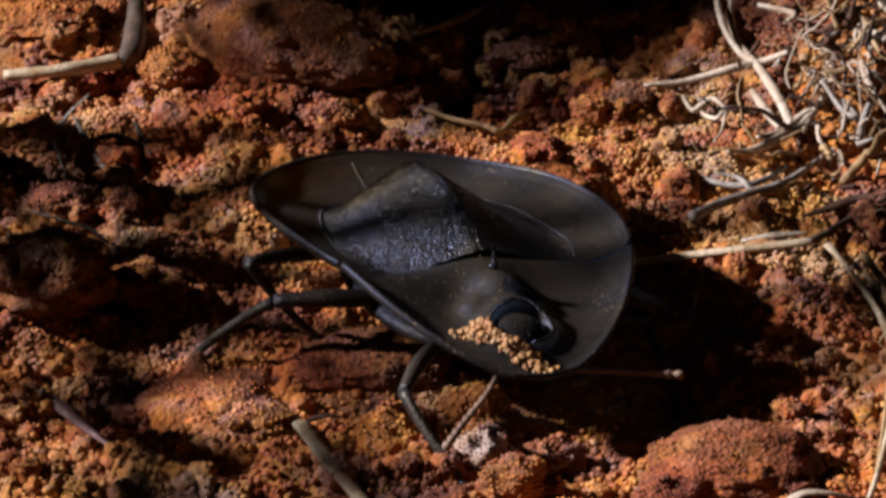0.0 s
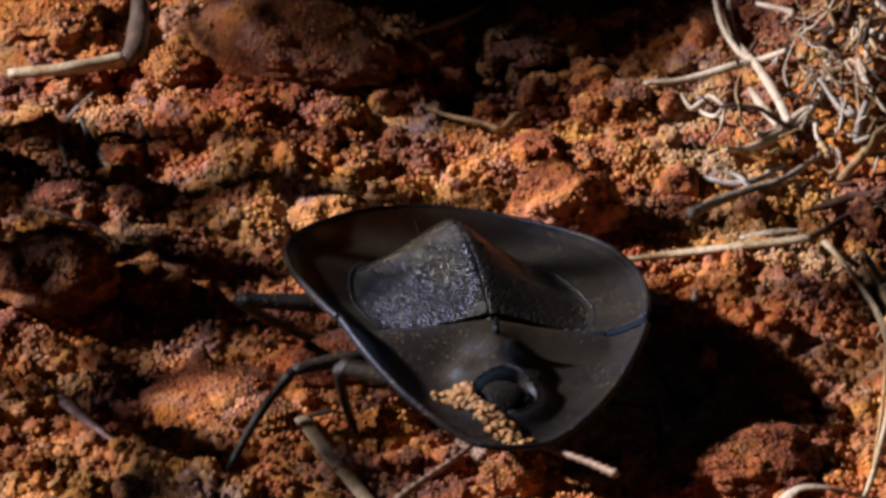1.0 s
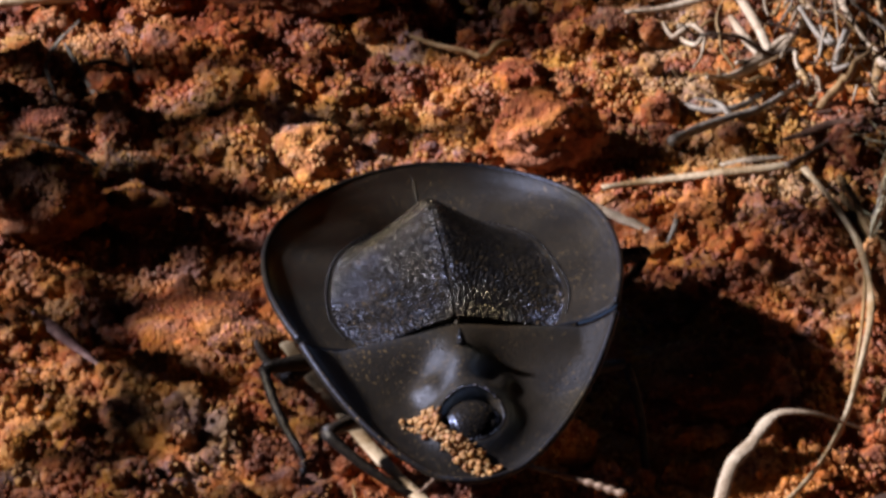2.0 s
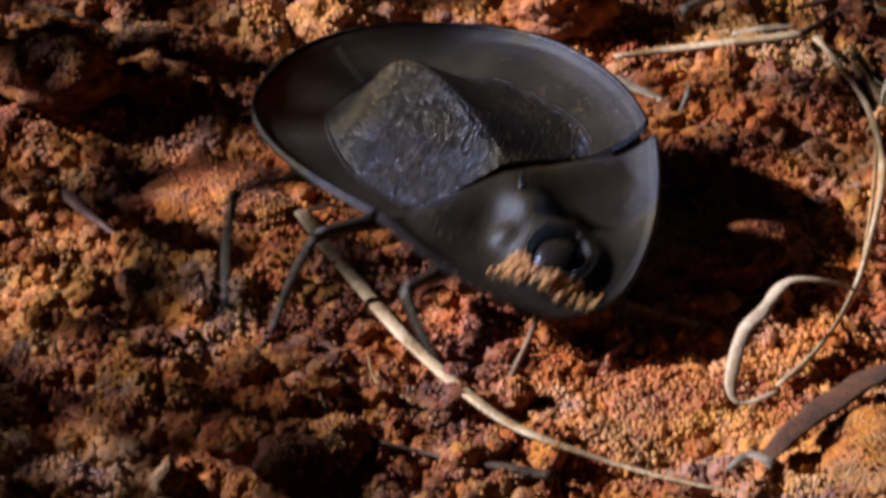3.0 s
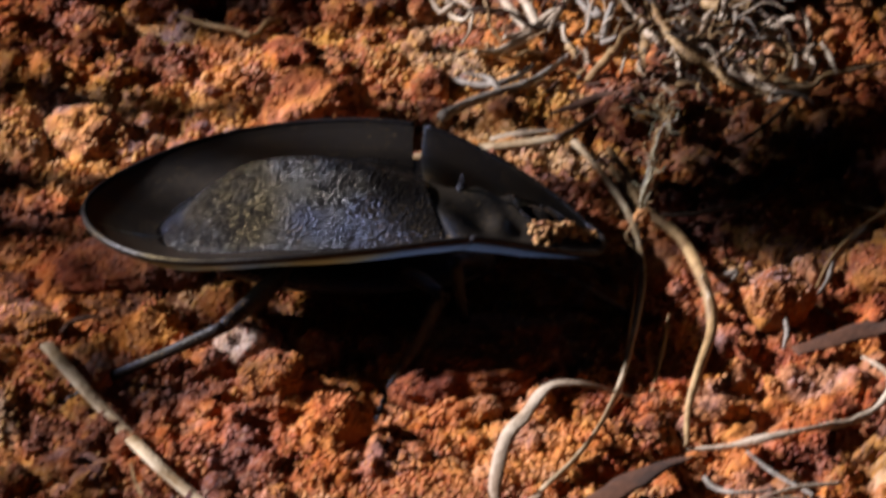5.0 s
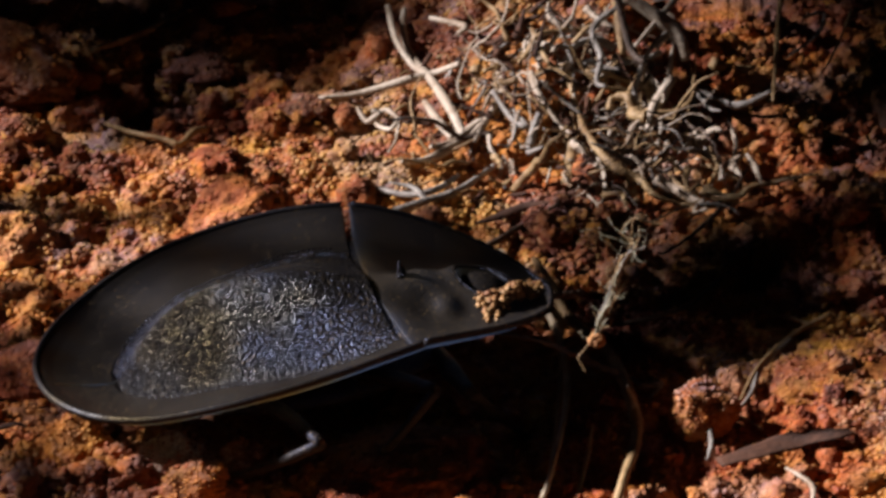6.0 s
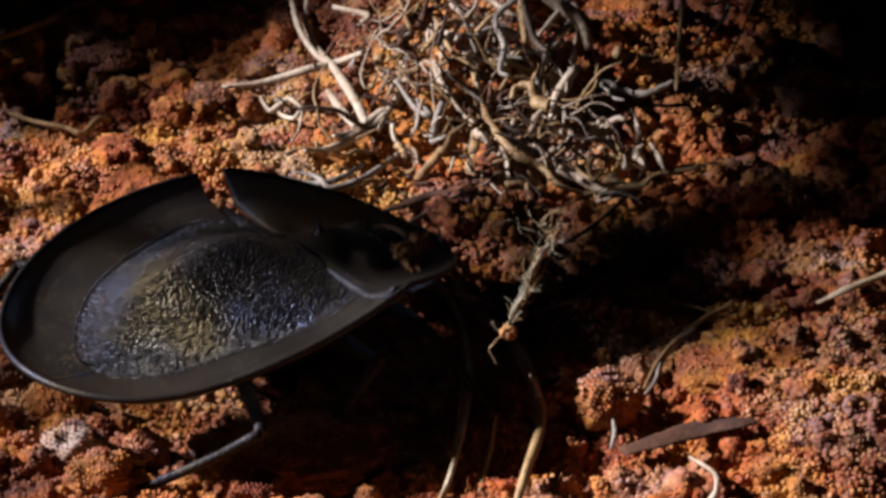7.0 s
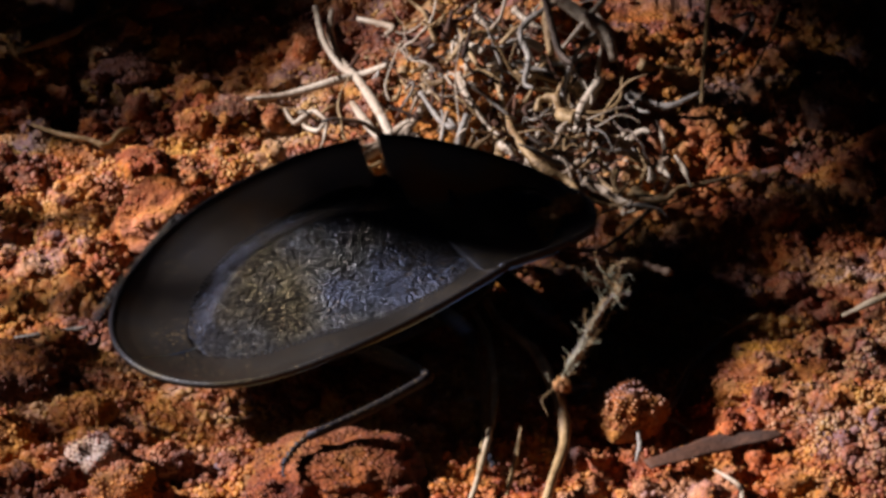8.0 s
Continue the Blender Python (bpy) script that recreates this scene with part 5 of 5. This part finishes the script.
# ---- what moves ----
# seconds, x, y, z in millimetres, roll, pitch, yaw in degrees; nod and turn of the neck shield
STEPS = [
    (0, -5.20, 16.08, 4.19, -6.2, -0.4, -66.8, -1.5, -1.7),
    (0.5, -5.07, 13.60, 4.22, -4.5, -2.3, -64.2, -2.6, -1.0),
    (0.8, -4.27, 10.41, 4.23, -1.5, -1.6, -72.1, 1.2, -3.2),
    (1, -3.89, 8.61, 4.24, -5.5, -1.0, -76.9, -0.1, -4.4),
    (1.2, -4.23, 6.96, 4.42, 1.8, -0.3, -82.2, 0.7, -3.5),
    (2.3, -3.79, -1.84, 4.93, 4.3, 8.0, -79.7, 4.3, -1.6),
    (2.5, -3.76, -2.08, 4.93, 5.5, 9.6, -75.8, 3.2, -2.9),
    (2.7, -3.73, -0.82, 4.89, 3.2, 11.9, -71.8, 2.5, -3.1),
    (2.9, -3.97, 1.55, 4.84, 7.2, 9.1, -62.9, 2.8, -3.7),
    (3, -3.94, 2.23, 4.75, 3.2, 5.7, -58.4, 1.5, -5.1),
    (3.2, -5.38, 0.90, 4.70, -9.4, -1.2, -39.2, 0.2, -5.6),
    (3.3, -4.70, 1.87, 4.74, -5.8, -3.3, -39.7, 0.9, -4.1),
    (3.5, -3.68, 3.06, 4.82, -5.0, -2.4, -36.0, -0.0, 0.2),
    (3.7, -3.24, 1.98, 4.77, 0.8, -2.9, -26.5, 1.5, -0.1),
    (4, -3.08, 5.03, 4.71, -1.9, -3.1, -8.6, -0.6, -0.6),
    (4.2, -3.34, 4.67, 4.70, -0.1, -8.0, -3.2, -1.3, -0.6),
    (4.5, -2.14, 6.07, 4.68, -4.5, -9.1, 2.4, -2.0, -1.4),
    (4.7, -0.76, 6.97, 4.61, -3.3, -5.5, 6.7, -1.1, -0.1),
    (5, 2.47, 7.44, 4.62, -5.3, 6.8, 8.4, -0.2, -1.4),
    (5.1, 2.30, 7.87, 4.61, -4.7, 4.8, 7.7, -0.8, -1.2),
    (5.2, 1.97, 6.93, 4.63, -3.7, 3.1, 9.1, -1.8, -1.0),
    (6.3, 4.55, 7.29, 4.82, 1.5, -5.0, 18.2, -1.4, -1.9),
    (6.5, 4.58, 6.96, 5.08, 0.9, 2.9, 33.1, -1.0, -8.7),
    (6.7, 4.71, 7.05, 5.07, 1.2, 3.3, 33.8, -3.0, -8.9),
    (7, 5.80, 9.08, 5.06, 1.5, 2.1, 42.6, -2.0, -10.1),
    (7.2, 6.26, 11.23, 5.04, -0.4, -2.8, 42.6, -0.4, -9.8),
    (7.5, 8.10, 11.69, 5.02, 2.4, -2.4, 40.6, 1.7, -9.8),
    (7.7, 9.51, 12.78, 5.04, 5.3, -5.2, 36.5, 0.5, -8.4),
    (8, 11.38, 13.65, 5.08, 0.5, -7.0, 26.9, -0.8, -5.0),
]


def body_at(t):
    """The beetle's pose, eased between the steps."""
    ks = STEPS
    i = max(0, min(len(ks) - 2, sum(1 for k in ks if k[0] <= t) - 1))
    k0, k1, k2, k3 = ks[max(i - 1, 0)], ks[i], ks[i + 1], ks[min(i + 2, len(ks) - 1)]
    h = k2[0] - k1[0]
    u = (t - k1[0]) / h
    out = []
    for a, b, c, d in zip(k0[1:], k1[1:], k2[1:], k3[1:]):
        m1 = (c - a) / (k2[0] - k0[0]) * h if k2[0] > k0[0] else 0
        m2 = (d - b) / (k3[0] - k1[0]) * h if k3[0] > k1[0] else 0
        out.append((2 * u**3 - 3 * u**2 + 1) * b + (u**3 - 2 * u**2 + u) * m1 + (-2 * u**3 + 3 * u**2) * c + (u**3 - u**2) * m2)
    return out


def body_pose(t):
    x, y, z, rx, ry, rz = body_at(t)[:6]
    return pose(x * MM, y * MM, z * MM, rx, ry, rz)


def aim(origin, direction, up):
    """A pose whose x axis points along direction."""
    x = direction.normalized()
    y = up.cross(x).normalized()
    z = x.cross(y)
    m = Matrix((x, y, z)).transposed().to_4x4()
    m.translation = origin
    return m


def neck_pose(t):
    """The neck shield, hinged at the front of the wing covers."""
    nod, turn = body_at(t)[6:]
    hinge = Vector((4.8, 0, 0.5)) * MM
    m = pose(0, 0, 0, 0, nod, turn)
    m.translation = hinge - m.to_3x3() @ hinge
    return m


# where the right feet stand: seconds, x, y and height over the soil in millimetres; hind, middle, front
FEET = {
    5: [(0, -11.4, 14.5), (1, -11.8, 14.9), (1.2, -11.9, 11.0), (2.3, -14.8, 2.3), (2.5, -14.7, -1.5), (3, -16.2, -7.0), (3.5, -17.5, 0.9), (3.9, -14.9, 7.1), (4.2, -12.7, -1.0), (4.5, -10.7, -5.0), (5, -10.0, -2.1), (5.2, -9.7, -0.8), (6.3, 1.5, -1.4), (6.6, 0.6, -2.5), (7.2, 0.8, -3.2), (7.5, 8.4, -2.2, 2.2), (8, 8.6, -0.6, 2.2)],
    4: [(0, -18.5, 13.4), (0.5, -18.5, 13.7), (0.8, -16.7, 0.4), (1, -16.3, -0.1), (1.2, -16.9, 1.1), (2.3, -10.0, -11.3), (2.7, -10.5, -13.2), (3, -13.8, -9.1), (3.3, -11.2, -1.6), (3.7, -6.8, -8.8), (4, -4.8, -11.2), (4.5, -4.6, -3.9), (4.8, 3.7, -3.3), (5.2, 5.9, -2.6), (6.3, 7.8, -1.4), (7, 9.8, 0.9), (7.5, 15.7, 1.8), (8, 18.4, 1.9)],
    3: [(0, -4.0, -0.7), (0.5, -4.5, -1.6), (0.8, -6.4, -1.2), (1, -9.4, 3.1), (1.2, -9.7, 0.8), (2.3, -4.6, -15.8), (3, -4.2, -12.7), (3.3, -0.8, -17.3), (3.5, -1.2, -17.2), (4, 2.9, -7.2), (4.5, 8.5, -0.4), (5, 9.5, 1.3), (5.2, 9.4, 4.2), (6.3, 17.2, 4.2), (7, 19.7, 5.0), (8, 24.3, 12.8)],
}


def foot_at(keys, t):
    """A foot that stands until the next step and then swings over."""
    keys = [(*k, 0.0)[:4] for k in keys]
    if t <= keys[0][0]:
        return keys[0][1:]
    for (t0, x0, y0, h0), (t1, x1, y1, h1) in zip(keys, keys[1:]):
        if t <= t1:
            far = math.hypot(x1 - x0, y1 - y0)
            u = (t - t0) / (t1 - t0)
            u = u * u * (3 - 2 * u)
            return x0 + (x1 - x0) * u, y0 + (y1 - y0) * u, h0 + (h1 - h0) * u + min(1.4, 0.3 * far) * math.sin(math.pi * u)
    return keys[-1][1:]


def leg_rows():
    """Feet that stay put on the soil and step on in turn."""
    times = [k / 10 for k in range(81)]
    bodies = [body_pose(t) for t in times]
    feet = []
    for n, (_, _, hip, rest, lf, lt) in enumerate(LEGS):
        spot, swing, track = None, 0, []
        if n in FEET:
            for t in times:
                x, y, up = foot_at(FEET[n], t)
                track.append(Vector((x, y, gz(x, y) + 0.2 + up)) * MM)
            feet.append(track)
            continue
        for k, m in enumerate(bodies):
            ahead = bodies[min(k + 3, 80)]
            want = ahead @ (Vector((rest.x, rest.y, 0)) * MM)
            want = Vector((want.x, want.y, gz(want.x / MM, want.y / MM) * MM + 0.2 * MM))
            if spot is None:
                spot = want + Vector((0.0, (n % 3 - 1) * 1.0 * MM, 0))
            now = m @ (Vector((rest.x, rest.y, 0)) * MM)
            off = (Vector((now.x, now.y, 0)) - Vector((spot.x, spot.y, 0))).length
            if swing == 0 and off > (2.2 + 0.5 * ((n * 2) % 3)) * MM:
                swing = 2
            if swing:
                spot = spot.lerp(want, 0.55 if swing == 2 else 1.0)
                up = 1.6 * MM if swing == 2 else 0.0
                swing -= 1
            else:
                up = 0.0
            track.append(spot + Vector((0, 0, up)))
        feet.append(track)
    out = []
    for (th, sh, hip, rest, lf, lt), track in zip(LEGS, feet):
        a, b = [], []
        for t, m, p in zip(times, bodies, track):
            f = m.inverted() @ p
            h = hip * MM
            d = f - h
            reach = (lf + lt) * MM
            dist = min(max(d.length, 2.5 * MM), reach * 0.985)
            d = d.normalized()
            c = (lf**2 + (dist / MM) ** 2 - lt**2) / (2 * lf * dist / MM)
            ang = math.acos(max(-1, min(1, c)))
            out_y = 1 if hip.y > 0 else -1
            for rise in (0.5, 0.3, 0.1, -0.1, -0.3, -0.6):
                lean = Vector((-0.3 if hip.x > 5 else 0.3 if hip.x < 0 else 0, out_y, rise))
                up = (lean - d * lean.dot(d)).normalized()
                knee = h + (d * math.cos(ang) + up * math.sin(ang)) * lf * MM
                if knee.z < 0.7 * MM:
                    break
            a.append((t, aim(h, knee - h, up)))
            b.append((t, aim(knee, h + d * dist - knee, up)))
        out.append((th, a, sh, b))
    return out


def swung(x, y, z, pivot, to, turn):
    """A lying thing turned about a pivot that itself is shoved to another place (millimetres)."""
    c, s = math.cos(radians(turn)), math.sin(radians(turn))
    dx, dy = x - pivot[0], y - pivot[1]
    return pose((to[0] + c * dx - s * dy) * MM, (to[1] + s * dx + c * dy) * MM, z * MM, 0, 0, turn)


def motions():
    bx, by, bz = (q / MM for q in blade.location)
    walk(blade, [(t, swung(bx, by, bz, pivot, to, turn)) for t, pivot, to, turn in (
        (0, (0, 0), (0, 0), 0),
        (4.05, (0, 0), (0, 0), 0),
        (4.2, (-4.49, -10.77), (-5.58, -14.07), 8.9),
        (4.5, (-3.79, -12.32), (-4.67, -15.97), 10.9),
        (4.8, (-3.79, -12.32), (-4.87, -16.00), 10.5),
        (5.0, (-9.90, -3.62), (-10.50, -5.81), 1.7),
        (5.2, (-10.85, -0.75), (-11.82, -5.25), 4.2),
        (8, (-10.85, -0.75), (-11.82, -5.25), 4.2),
    )])
    # the beetle treads the hooked blade down as it passes over it
    hx, hy, hz = (q / MM for q in hooked.location)
    away = math.hypot(hx - 12.68, hy + 14.57)
    walk(hooked, [(t, pose(hx * MM, hy * MM, (hz - away * math.sin(radians(press))) * MM, -0.7 * press, 0.7 * press, 0)) for t, press in ((0, 0), (5.3, 0), (5.8, 13), (8, 13))])
    walk(beetle, [(k / 10, body_pose(k / 10)) for k in range(81)])
    walk(shield, [(k / 10, neck_pose(k / 10)) for k in range(81)])
    # seconds, dip and turn of each antenna in degrees
    sweeps = (((0, -4, 66), (0.5, -13, 31), (1, -11, 29), (2.5, 5, 60), (4, 26, 25), (4.5, 23, 17), (6.3, 15, 30), (8, 12, 38)),
              ((0, 10, -40), (2.5, 8, -46), (4, 20, -26), (6.3, 18, -30), (7, 20, -22), (8, 2, -48)))
    for feeler, keys in zip(ANTENNAE, sweeps):
        x, y, z = feeler.location
        walk(feeler, [(t, pose(x, y, z, 0, dip, turn)) for t, dip, turn in keys])
    for th, a, sh, b in leg_rows():
        walk(th, a)
        walk(sh, b)
    walk(tuft, [
        (0, pose(0.01892, 0.00724, 0.00543, -4, -5, 0)),
        (4.5, pose(0.01892, 0.00724, 0.00543, -4, -5, 0)),
        (5.2, pose(0.01889, 0.00725, 0.00543, -4, -5, 0)),
        (6.3, pose(0.02063, 0.00283, 0.00675, -2, 3, 0)),
        (7, pose(0.02061, 0.00124, 0.00759, -2, 4, 0)),
        (7.2, pose(0.02077, -0.00019, 0.00776, -4, 6, 0)),
        (7.5, pose(0.02159, -0.00173, 0.00780, -6, 10, 0)),
        (7.7, pose(0.02129, -0.00122, 0.00775, -6, 10, 0)),
        (8, pose(0.02186, -0.00389, 0.00789, -10, 11, 0)),
    ])


motions()
